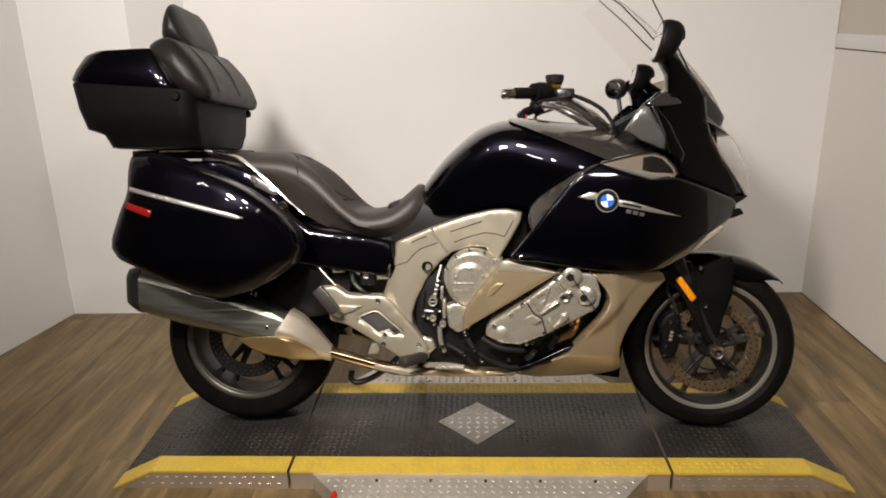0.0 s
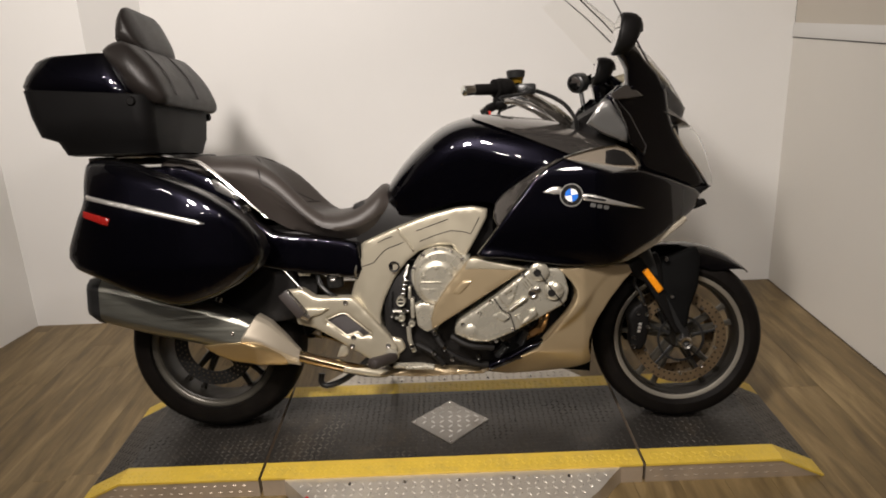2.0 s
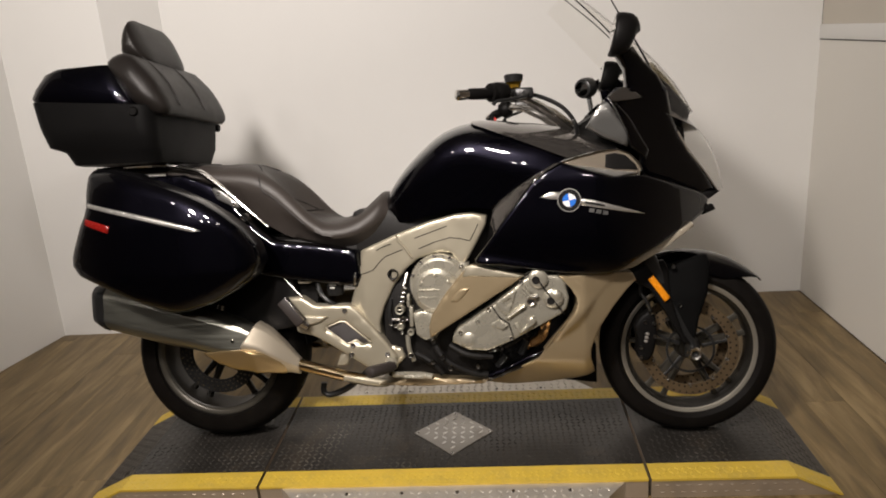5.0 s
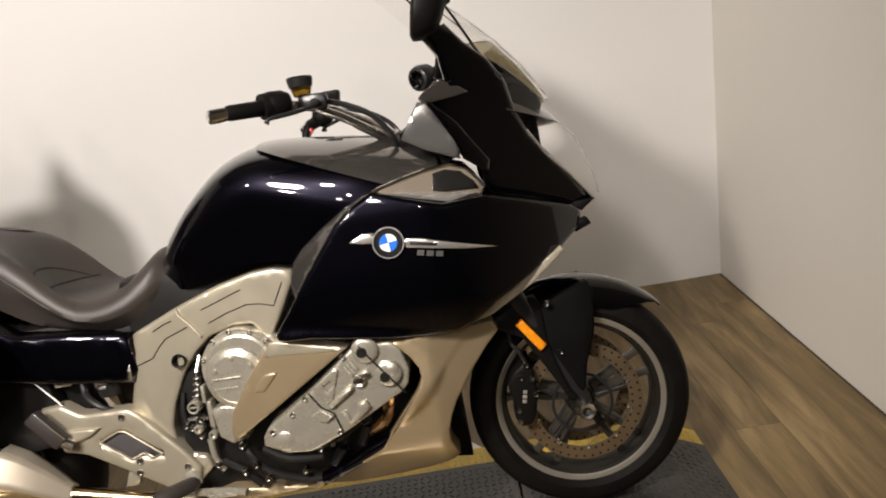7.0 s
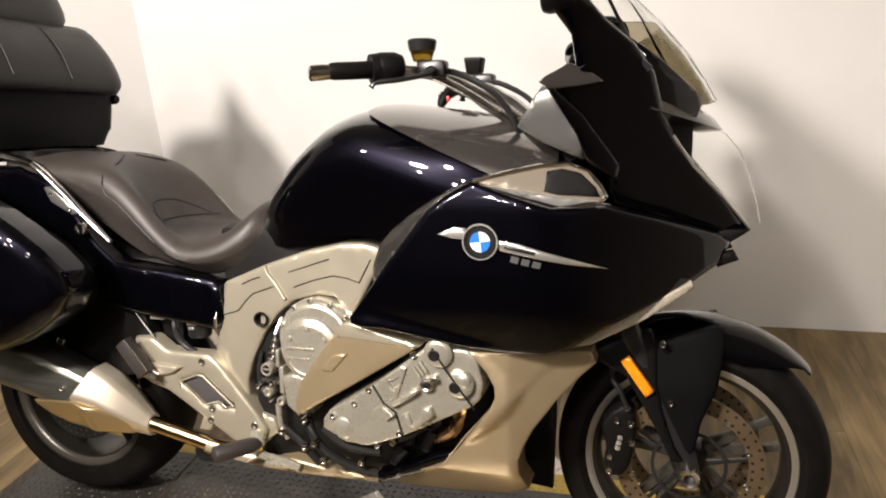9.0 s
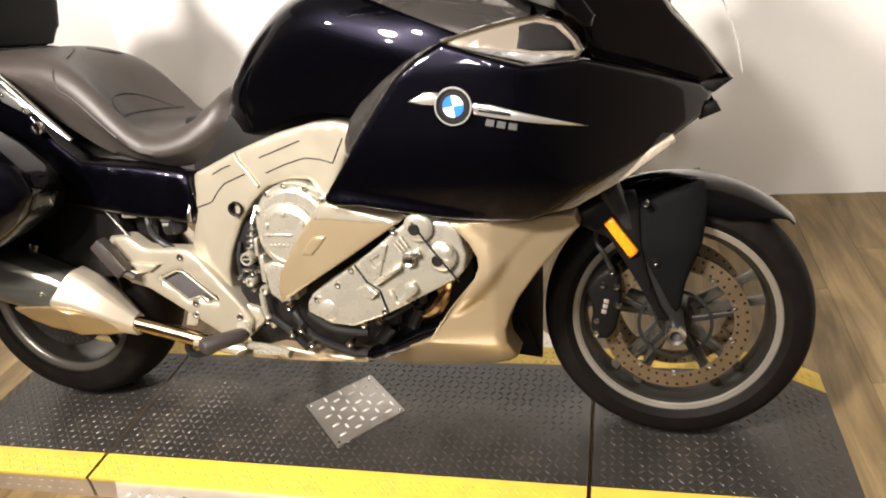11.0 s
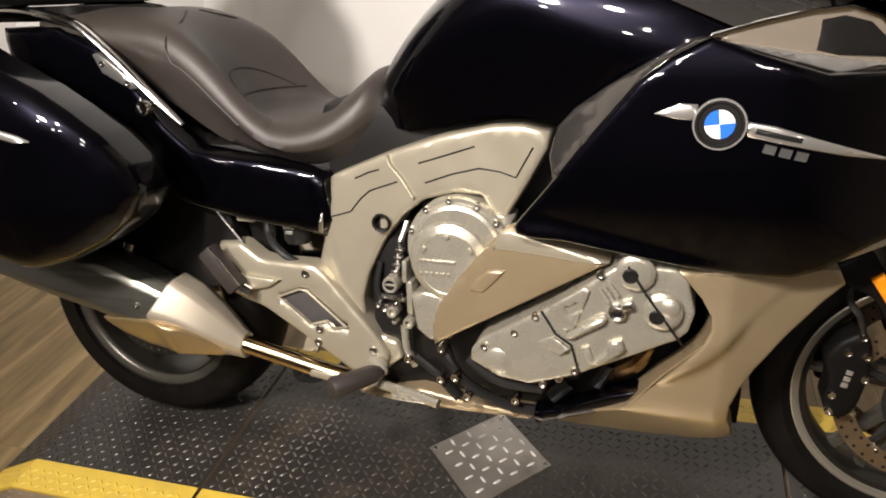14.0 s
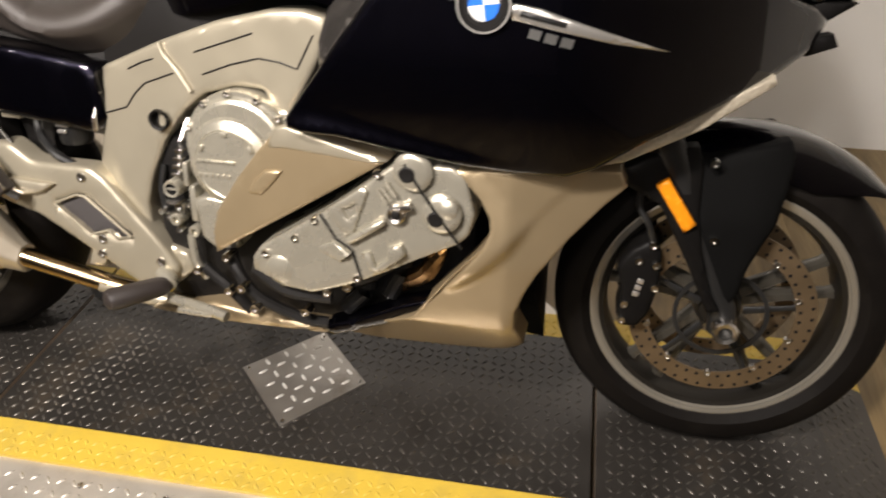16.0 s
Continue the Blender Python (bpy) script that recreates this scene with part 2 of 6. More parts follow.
FLAP = material("mirror_flap_metal", (0.52, 0.45, 0.36), 0.2, metal=0.7, vary=0.05, rough_vary=0.04)
MIRROR = material("mirror_glass", (0.85, 0.85, 0.85), 0.02, metal=1.0, vary=0.0, rough_vary=0)


# ---- mesh helpers ----
def part(name, bm, mat, parent=None, label="", angle=35, smooth=True):
    me = bpy.data.meshes.new(name)
    bm.to_mesh(me)
    bm.free()
    me.materials.append(mat)
    if smooth:
        me.polygons.foreach_set("use_smooth", [True] * len(me.polygons))
        me.set_sharp_from_angle(angle=radians(angle))
    ob = new(name, me)
    if parent is not None:
        ob.parent = parent
    if label:
        tagged(ob, label)
    return ob


def box(x0, x1, y0, y1, z0, z1, bevel=0.0, into=None):
    bm = into or bmesh.new()
    made = bmesh.ops.create_cube(bm, size=1)["verts"]
    bmesh.ops.scale(bm, verts=made, vec=(x1 - x0, y1 - y0, z1 - z0))
    bmesh.ops.translate(bm, verts=made, vec=((x0 + x1) / 2, (y0 + y1) / 2, (z0 + z1) / 2))
    if bevel:
        edges = list({e for v in made for e in v.link_edges})
        bmesh.ops.bevel(bm, geom=edges, offset=bevel, segments=2, affect="EDGES", profile=0.5)
    return bm


def ring_mesh(rings, closed=True, caps=True, into=None):
    """Skin over rings of equal point count."""
    bm = into or bmesh.new()
    vs = [[bm.verts.new(p) for p in r] for r in rings]
    n = len(rings[0])
    for a, b in zip(vs, vs[1:]):
        for i in range(n if closed else n - 1):
            j = (i + 1) % n
            bm.faces.new((a[i], a[j], b[j], b[i]))
    if caps and closed:
        bm.faces.new(list(reversed(vs[0])))
        bm.faces.new(vs[-1])
    bmesh.ops.recalc_face_normals(bm, faces=bm.faces[:])
    return bm


def smooth_curve(pts, n=6):
    """Catmull-Rom through the points."""
    v = [Vector(p) for p in pts]
    v = [2 * v[0] - v[1]] + v + [2 * v[-1] - v[-2]]
    out = []
    for i in range(1, len(v) - 2):
        a, b, c, d = v[i - 1:i + 3]
        for k in range(n):
            t = k / n
            out.append(0.5 * (2 * b + (c - a) * t + (2 * a - 5 * b + 4 * c - d) * t * t + (3 * b - a - 3 * c + d) * t ** 3))
    return out + [v[-2]]


def tube(pts, radius, seg=10, into=None, flat=1.0):
    """A round bar along points; radius: one number or one each."""
    pts = [Vector(p) for p in pts]
    rad = radius if isinstance(radius, (list, tuple)) else [radius] * len(pts)
    up = Vector((0, 0, 1))
    rings = []
    for i, p in enumerate(pts):
        d = (pts[min(i + 1, len(pts) - 1)] - pts[max(i - 1, 0)]).normalized()
        u = d.cross(up if abs(d.z) < 0.95 else Vector((1, 0, 0))).normalized()
        w = d.cross(u).normalized()
        rings.append([p + (u * math.cos(a) + w * math.sin(a) * flat) * rad[i] for a in (2 * math.pi * k / seg for k in range(seg))])
    return ring_mesh(rings, into=into)


def lathe(profile, centre=(0, 0, 0), seg=64, closed=False, into=None, a0=0.0, a1=2 * math.pi):
    """Turn a profile of (radius, y) about the y axis through centre."""
    bm = into or bmesh.new()
    full = abs(a1 - a0 - 2 * math.pi) < 1e-6
    count = seg if full else seg + 1
    cx, cy, cz = centre
    rows = []
    for k in range(count):
        a = a0 + (a1 - a0) * k / seg
        rows.append([bm.verts.new((cx + r * math.cos(a), cy + y, cz + r * math.sin(a))) for r, y in profile])
    n = len(profile)
    for k in range(seg):
        A, B = rows[k], rows[(k + 1) % count]
        for i in range(n if closed else n - 1):
            j = (i + 1) % n
            bm.faces.new((A[i], A[j], B[j], B[i]))
    bmesh.ops.remove_doubles(bm, verts=bm.verts[:], dist=1e-6)
    bmesh.ops.recalc_face_normals(bm, faces=bm.faces[:])
    return bm


def inside(p, poly):
    x, y = p
    r = False
    j = len(poly) - 1
    for i in range(len(poly)):
        a, b = poly[i], poly[j]
        if (a[1] > y) != (b[1] > y) and x < (b[0] - a[0]) * (y - a[1]) / (b[1] - a[1]) + a[0]:
            r = not r
        j = i
    return r


def edge_distance(p, poly):
    best = 9.0
    for i in range(len(poly)):
        a, b = poly[i - 1], poly[i]
        dx, dy = b[0] - a[0], b[1] - a[1]
        q = max(0, min(1, ((p[0] - a[0]) * dx + (p[1] - a[1]) * dy) / (dx * dx + dy * dy + 1e-12)))
        best = min(best, math.hypot(p[0] - a[0] - q * dx, p[1] - a[1] - q * dy))
    return best


def rounded(outline, amount=0.25):
    """Cut the corners of a closed outline once, softly."""
    out = []
    n = len(outline)
    for i in range(n):
        p, q = outline[i], outline[(i + 1) % n]
        out.append((p[0] * (1 - amount) + q[0] * amount, p[1] * (1 - amount) + q[1] * amount))
        out.append((p[0] * amount + q[0] * (1 - amount), p[1] * amount + q[1] * (1 - amount)))
    return out


def panel(outline, surf, edge=0.012, step=0.03, depth=0.02, side=-1, soft=0.0, into=None, holes=()):
    """A shaped shell over a side-view outline of (x, z): its outer skin lies at y = surf(x, z), rolls in at its rim
    over the width edge, and a skirt runs depth inwards. side -1: the right flank, +1: the left flank."""
    bm = into or bmesh.new()
    if not callable(surf):
        level = surf
        surf = lambda x, z: level
    poly = rounded(outline, soft) if soft else list(outline)
    pts, edges = [], []

    def add_loop(loop):
        start = len(pts)
        for i in range(len(loop)):
            a, b = loop[i], loop[(i + 1) % len(loop)]
            n = max(1, int(math.hypot(b[0] - a[0], b[1] - a[1]) / step + 0.5))
            for k in range(n):
                pts.append(Vector((a[0] + (b[0] - a[0]) * k / n, a[1] + (b[1] - a[1]) * k / n)))
        edges.extend((i, i + 1) for i in range(start, len(pts) - 1))
        edges.append((len(pts) - 1, start))

    add_loop(poly)
    rim = len(pts)
    for h in holes:
        add_loop(h)
    total = len(pts)
    loops = [poly] + list(holes)

    def free(p):
        return inside(p, poly) and not any(inside(p, h) for h in holes)

    def gap(p):
        return min(edge_distance(p, q) for q in loops)

    for off in (edge * 0.12, edge * 0.4, edge):
        for i in range(total):
            lo, hi = (0, rim) if i < rim else (rim, total)
            a, b = pts[lo + (i - lo - 1) % (hi - lo)], pts[lo + (i - lo + 1) % (hi - lo)]
            t = (b - a)
            if t.length < 1e-9:
                continue
            t.normalize()
            for s in (1, -1):
                q = pts[i] + Vector((-t.y, t.x)) * off * s
                if free(q) and gap(q) > off * 0.85:
                    pts.append(q)
    xs, zs = [p[0] for p in poly], [p[1] for p in poly]
    gx = min(xs)
    row = 0
    while gx < max(xs):
        gz = min(zs) + (row % 2) * step / 2
        while gz < max(zs):
            if free((gx, gz)) and gap((gx, gz)) > max(edge * 1.25, step * 0.45):
                pts.append(Vector((gx, gz)))
            gz += step
        gx += step * 0.87
        row += 1
    from mathutils import geometry
    v2, _, faces, *_ = geometry.delaunay_2d_cdt(pts, edges, [], 1, 1e-5)
    vs = []
    for p in v2:
        d = gap(p)
        k = max(0.0, 1 - d / edge) if edge > 0 else 0
        drop = edge * (1 - math.sqrt(max(0, 1 - k * k)))
        vs.append(bm.verts.new((p[0], (surf(p[0], p[1]) + drop) * -side, p[1])))
    made = []
    for f in faces:
        c = sum((v2[i] for i in f), Vector((0, 0))) / len(f)
        if not free(c):
            continue
        try:
            made.append(bm.faces.new([vs[i] for i in f]))
        except ValueError:
            pass
    for v in vs:
        if not v.link_faces:
            bm.verts.remove(v)
    for f in made:
        f.normal_update()
        if f.normal.y * side < 0:
            f.normal_flip()
    own = set(made)
    border = [e for f in made for e in f.edges if sum(g in own for g in e.link_faces) == 1]
    ext = bmesh.ops.extrude_edge_only(bm, edges=border)["geom"]
    nv = [g for g in ext if isinstance(g, bmesh.types.BMVert)]
    bmesh.ops.translate(bm, verts=nv, vec=(0, -side * depth, 0))
    return bm


def thing(name, label, category, at=None, group="", kind=""):
    ob = new(name)
    ob.empty_display_size = 0.1
    if at is not None:
        ob.matrix_world = at
    return tagged(ob, label, category, group, kind)


BOLT_MESH = {}


def bolts(spots, r, proud, mat, parent, name="bolt", seg=12, depth=0.006):
    """Screw heads with a sunk centre at (x, y, z), facing the right; alike heads share one mesh."""
    key = (r, proud, mat.name, seg)
    for at in spots:
        if key not in BOLT_MESH:
            bm = lathe([(0, -proud * 0.3), (r * 0.5, -proud * 0.3), (r * 0.55, -proud), (r * 0.85, -proud), (r, -proud * 0.6), (r, depth)], (0, 0, 0), seg)
            first = part(name, bm, mat, parent)
            BOLT_MESH[key] = first.data
        else:
            first = new(name, BOLT_MESH[key])
            first.parent = parent
        first.location = at


def stations(rows, n=3):
    """More loft stations between the given ones, along smooth curves."""
    rows = [np.array(r, float) for r in rows]
    v = [2 * rows[0] - rows[1]] + rows + [2 * rows[-1] - rows[-2]]
    out = []
    for i in range(1, len(v) - 2):
        a, b, c, d = v[i - 1:i + 3]
        for k in range(n):
            t = k / n
            out.append(0.5 * (2 * b + (c - a) * t + (2 * a - 5 * b + 4 * c - d) * t * t + (3 * b - a - 3 * c + d) * t ** 3))
    return [tuple(float(q) for q in r) for r in out + [v[-2]]]

# ---- the room ----
TOP = 3.05
BACK = 1.50
FRONT = -7.0


def wall(name, a, b, z0=0.0, z1=TOP, thick=0.12, mat=WALL, label="plain white painted wall"):
    """An upright wall from a to b on plan, its thickness on the right of a->b."""
    a, b = Vector((*a, 0)), Vector((*b, 0))
    d = (b - a).normalized()
    n = Vector((d.y, -d.x, 0)) * thick
    bm = bmesh.new()
    low = [bm.verts.new(p + Vector((0, 0, z0))) for p in (a, b, b + n, a + n)]
    high = [bm.verts.new(p + Vector((0, 0, z1))) for p in (a, b, b + n, a + n)]
    bm.faces.new(low[::-1])
    bm.faces.new(high)
    for i in range(4):
        j = (i + 1) % 4
        bm.faces.new((low[i], low[j], high[j], high[i]))
    return tagged(part(name, bm, mat, smooth=False), label, "wall", kind="structure")


wall("wall_north", (2.67, BACK), (-0.66, BACK))
wall("wall_jog", (-0.66, BACK), (-0.85, 1.24))
wall("wall_north_west", (-0.85, 1.24), (-1.385, 1.24))
wall("wall_west", (-1.385, 1.24), (-1.72, -0.6))
# unseen walls, dark so that the glossy paint reflects little
wall("wall_south_west", (-1.72, -0.6), (-2.9, FRONT), mat=DARKWALL, label="unseen brown wall, added to keep reflections dark")
wall("wall_south", (-2.9, FRONT), (2.67, FRONT), mat=DARKWALL, label="unseen brown wall, added to keep reflections dark")
wall("wall_south_east", (2.67, FRONT), (2.67, -0.1), mat=DARKWALL, label="unseen brown wall, added to keep reflections dark")
wall("wall_east", (2.67, -0.1), (2.67, BACK), 0.0, 1.40, mat=EASTWALL, label="plain white side wall, coloured warmer for dimmer light")
# shade from above is put into this wall's colour
wall("wall_east_upper", (2.672, -0.1), (2.672, BACK), 1.4002, TOP, mat=UPPERWALL, label="upper wall above the white board, coloured darker for shade")
# unseen; its dark colour limits bounce and deepens reflections
tagged(part("ceiling", box(-3.1, 2.9, FRONT - 0.2, BACK + 0.2, TOP, TOP + 0.1), CEIL, smooth=False), "unseen ceiling, dark to deepen reflections", "ceiling", kind="structure")
tagged(part("trim_rail", box(2.663, 2.6695, -0.1, BACK - 0.002, 1.331, 1.40, 0.002), WALL), "white board along the side wall above a dark gap", "trim", kind="structure")
tagged(part("trim_gap", box(2.667, 2.6695, -0.1, BACK - 0.002, 1.3255, 1.3305), INSERT), "thin dark gap below the white board", "trim", kind="structure")

floor = tagged(part("floor", box(-3.1, 2.8, FRONT - 0.1, BACK + 0.1, -0.08, -0.004), JOINT, smooth=False), "brown wood-look plank floor", "floor", kind="structure")

# ---- tread plate lift ----
H = 0.07
LIFT_NEAR, LIFT_FAR = -0.315, 0.305
lift = thing("motorcycle_lift", "low black tread-plate motorcycle lift with yellow edges", "lift")


def deck_height(x):
    if x < -0.28:
        return H * (x + 0.425) / 0.145
    if x > 1.935:
        return H * (2.085 - x) / 0.15
    return H


def deck(x0, x1, y0, y1, top=0.0, low=None):
    """A strip of deck that follows the slope at the ends."""
    xs = sorted({x0, x1} | {k for k in (-0.28, 1.935) if x0 < k < x1})
    rings = []
    for x in xs:
        z = max(deck_height(x), 0.001) + top
        b = 0.0005 if low is None else z - low
        rings.append([(x, y0, b), (x, y1, b), (x, y1, z), (x, y0, z)])
    return ring_mesh(rings)


SECTIONS = [(-0.42, 0.189), (0.199, 1.473), (1.483, 2.08)]
for x0, x1 in SECTIONS:
    sec = part("deck_section", deck(x0, x1, LIFT_NEAR + 0.003, LIFT_FAR - 0.003), STEELFACE, lift, "worn bare metal side faces", smooth=False)
    part("black_surface", deck(x0, x1, -0.226, 0.222, 0.0015, 0.001), BLACKPLATE, sec, "black painted tread plate", smooth=False)
    part("yellow_stripe", deck(x0, x1, LIFT_NEAR, -0.2265, 0.0016, 0.008), YELLOW, sec, "yellow painted edge stripe", smooth=False)
    part("yellow_stripe", deck(x0, x1, 0.2225, LIFT_FAR, 0.0016, 0.008), YELLOW, sec, "yellow painted edge stripe", smooth=False)


def on_section(x, y):
    return abs(x - 0.194) > 0.014 and abs(x - 1.478) > 0.014


def lugs(x0, x1, y0, y1, pitch, height_at, keep=None, size=1.0, h=0.0021):
    """Raised lens-shaped lugs of tread plate, turned to alternate sides."""
    verts, faces = [], []
    L, Wd = 0.0108 * size, 0.0034 * size
    nx, ny = int((x1 - x0) / pitch), int((y1 - y0) / pitch)
    for i in range(nx):
        for j in range(ny):
            cx, cy = x0 + (i + 0.5) * pitch, y0 + (j + 0.5) * pitch
            if keep and not keep(cx, cy):
                continue
            a = radians(45 if (i + j) % 2 else -45)
            ca, sa = math.cos(a), math.sin(a)
            b = len(verts)
            for u, v, w in ((-L, 0, 0), (-L * 0.45, -Wd * 0.85, 0), (L * 0.45, -Wd * 0.85, 0), (L, 0, 0), (L * 0.45, Wd * 0.85, 0), (-L * 0.45, Wd * 0.85, 0),
                            (-L * 0.6, 0, h), (L * 0.6, 0, h), (0, -Wd * 0.35, h * 1.1), (0, Wd * 0.35, h * 1.1)):
                x, y = cx + u * ca - v * sa, cy + u * sa + v * ca
                verts.append((x, y, height_at(x) + w))
            for f in ((0, 1, 6), (1, 2, 8), (1, 8, 6), (2, 7, 8), (2, 3, 7), (3, 4, 7), (4, 9, 7), (4, 5, 9), (5, 6, 9), (5, 0, 6), (6, 8, 9), (8, 7, 9)):
                faces.append([b + k for k in f])
    me = bpy.data.meshes.new("tread_pattern")
    me.from_pydata(verts, [], faces)
    me.polygons.foreach_set("use_smooth", [True] * len(me.polygons))
    return me


def lug_part(me, mat, parent, label):
    me.materials.append(mat)
    ob = new("tread_pattern", me)
    ob.parent = parent
    return tagged(ob, label, kind="stuff")


def diamond(cx, cy):
    return abs(cx - 0.836) + abs(cy + 0.002) < 0.143


lug_part(lugs(-0.415, 2.075, -0.224, 0.220, 0.0215, lambda x: max(deck_height(x), 0) + 0.0014, lambda x, y: on_section(x, y) and not diamond(x, y)), LUGBLACK, lift, "worn black raised tread pattern, lightened for glints")
lug_part(lugs(-0.415, 2.075, -0.312, -0.228, 0.0215, lambda x: max(deck_height(x), 0) + 0.0015, on_section), YELLOW, lift, "yellow raised tread pattern")
lug_part(lugs(-0.415, 2.075, 0.224, 0.302, 0.0215, lambda x: max(deck_height(x), 0) + 0.0015, on_section), YELLOW, lift, "yellow raised tread pattern")

# bare diamond-shaped cover plate, screwed down at its corners
bm = bmesh.new()
c = [bm.verts.new((0.836 + dx, -0.002 + dy, H + 0.002)) for dx, dy in ((-0.147, 0), (0, -0.152), (0.143, 0), (0, 0.146))]
f = bm.faces.new(c)
ext = bmesh.ops.extrude_face_region(bm, geom=[f])["geom"]
bmesh.ops.translate(bm, verts=[g for g in ext if isinstance(g, bmesh.types.BMVert)], vec=(0, 0, 0.003))
bmesh.ops.recalc_face_normals(bm, faces=bm.faces[:])
cover = part("cover_plate", bm, PLATE, lift, "bare aluminium diamond-shaped cover plate", smooth=False)
lug_part(lugs(0.69, 0.98, -0.155, 0.150, 0.0325, lambda x: H + 0.005, lambda x, y: abs(x - 0.836) + abs(y + 0.002) < 0.128, 1.15, 0.0024), LUGALU, cover, "bare raised tread pattern")
for dx, dy in ((-0.132, 0), (0, -0.137), (0.130, 0), (0, 0.133)):
    screw = bmesh.new()
    bmesh.ops.create_cone(screw, cap_ends=True, segments=12, radius1=0.006, radius2=0.004, depth=0.003, matrix=Matrix.Translation((0.836 + dx, -0.002 + dy, H + 0.0062)))
    part("screw", screw, BRUSHED, cover)


# bare side plate, rounded towards its ends
def side_plate_outline(grow=0.0):
    right = [(1.40, -0.313), (1.372, -0.345), (1.31, -0.425), (1.20, -0.54), (1.05, -0.62)]
    left = [(0.62, -0.62), (0.50, -0.54), (0.405, -0.465), (0.335, -0.385), (0.275, -0.313)]
    return right + left


bm = bmesh.new()
f = bm.faces.new([bm.verts.new((x, y, 0.001)) for x, y in side_plate_outline()])
ext = bmesh.ops.extrude_face_region(bm, geom=[f])["geom"]
bmesh.ops.translate(bm, verts=[g for g in ext if isinstance(g, bmesh.types.BMVert)], vec=(0, 0, 0.062))
bmesh.ops.recalc_face_normals(bm, faces=bm.faces[:])
side_plate = tagged(part("side_step_plate", bm, ALU, None, smooth=False), "bare aluminium tread-plate step beside the lift", "step plate")
lug_part(lugs(0.27, 1.40, -0.62, -0.32, 0.0285, lambda x: 0.063, lambda x, y: inside((x, y), [(a + (0.836 - a) * 0.03, b * 0.985) for a, b in side_plate_outline()]), 1.05, 0.003), ALU, side_plate, "bare raised tread pattern")
for x in (0.50, 0.68, 0.86, 1.04, 1.22):
    screw = bmesh.new()
    bmesh.ops.create_cone(screw, cap_ends=True, segments=12, radius1=0.007, radius2=0.005, depth=0.004, matrix=Matrix.Translation((x, -0.352, 0.065)))
    part("screw", screw, BRUSHED, side_plate)

far_plate = copy_thing(side_plate, pose(2 * 0.838, -0.010, 0, 0, 0, 180))
tagged(far_plate, "bare aluminium tread-plate step behind the lift", "step plate")
tagged(side_plate, group="step plates of the lift")
tagged(far_plate, group="step plates of the lift")

# rows of small raised marks on the near faces of the ramps
verts, faces = [], []
for x0, x1 in ((-0.33, 0.18), (1.50, 1.99)):
    for i in range(int((x1 - x0) / 0.0335)):
        for row, z in ((0, 0.045), (1, 0.020)):
            cx = x0 + (i + 0.5 * row) * 0.0335
            b = len(verts)
            y = LIFT_NEAR + 0.003
            verts += [(cx - 0.009, y, z - 0.002), (cx + 0.006, y, z - 0.003), (cx + 0.009, y, z + 0.002), (cx - 0.006, y, z + 0.003), (cx, y - 0.0022, z)]
            faces += [(b, b + 1, b + 4), (b + 1, b + 2, b + 4), (b + 2, b + 3, b + 4), (b + 3, b, b + 4)]
me = bpy.data.meshes.new("tread_pattern")
me.from_pydata(verts, [], faces)
lug_part(me, STEELFACE, lift, "worn raised marks on the side faces")

# toggle clamp with a red grip
clamp = thing("toggle_clamp", "steel toggle clamp with a red vinyl grip on the floor", "clamp", pose(0.365, -0.475, 0.0, 0, 10))
part("grip", tube([(0, 0, 0.035), (0, 0, 0.05), (0.0, 0, 0.10), (0, 0, 0.112)], [0.008, 0.0105, 0.0105, 0.005], 14), REDGRIP, clamp, "red vinyl grip")
part("base", box(-0.022, 0.05, -0.012, 0.012, 0.0, 0.012, 0.002), BRUSHED, clamp)
part("arm", tube([(-0.02, 0, 0.016), (0.0, 0, 0.03), (0.04, 0.01, 0.026)], 0.007, 8), BRUSHED, clamp)
part("rod", tube([(0, 0, 0.01), (0, 0, 0.04)], 0.006, 8), BRUSHED, clamp)

# ---- the motorcycle: built upright, then leaned on its side stand ----
bike = thing("motorcycle", "dark blue touring motorcycle with panniers, leaning on a lift", "motorcycle",
             pose(0, 0.05, H + 0.0035) @ pose(0, 0, 0, 0, 0, -2.0) @ pose(0, 0, 0, -11.0))

FX, FZ, FR = 1.672, 0.302, 0.302
RX, RZ, RR = -0.012, 0.322, 0.322


def tyre_profile(r, width, bead):
    w = width / 2
    pts = []
    for k in range(13):
        a = math.pi * k / 12
        pts.append((r - w * 0.62 * (1 - math.sin(a) ** 0.9), -w * math.cos(a)))
    return [(bead, -w * 0.72), (bead + 0.012, -w * 0.86), (r - w * 0.9, -w * 1.0)] + pts[1:-1] + [(r - w * 0.9, w * 1.0), (bead + 0.012, w * 0.86), (bead, w * 0.72)]


def rim_profile(bead, w):
    return [(bead - 0.016, -w * 0.45), (bead - 0.014, -w * 0.7), (bead - 0.012, -w * 0.84), (bead - 0.004, -w * 0.9), (bead + 0.006, -w * 0.92), (bead + 0.008, -w), (bead - 0.001, -w * 1.02),
            (bead - 0.008, -w * 0.95), (bead - 0.017, -w * 0.90), (bead - 0.020, -w * 0.7), (bead - 0.024, -w * 0.4), (bead - 0.024, w * 0.4), (bead - 0.020, w * 0.7), (bead - 0.014, w * 0.95), (bead + 0.006, w), (bead - 0.004, w * 0.88), (bead - 0.014, w * 0.6)]


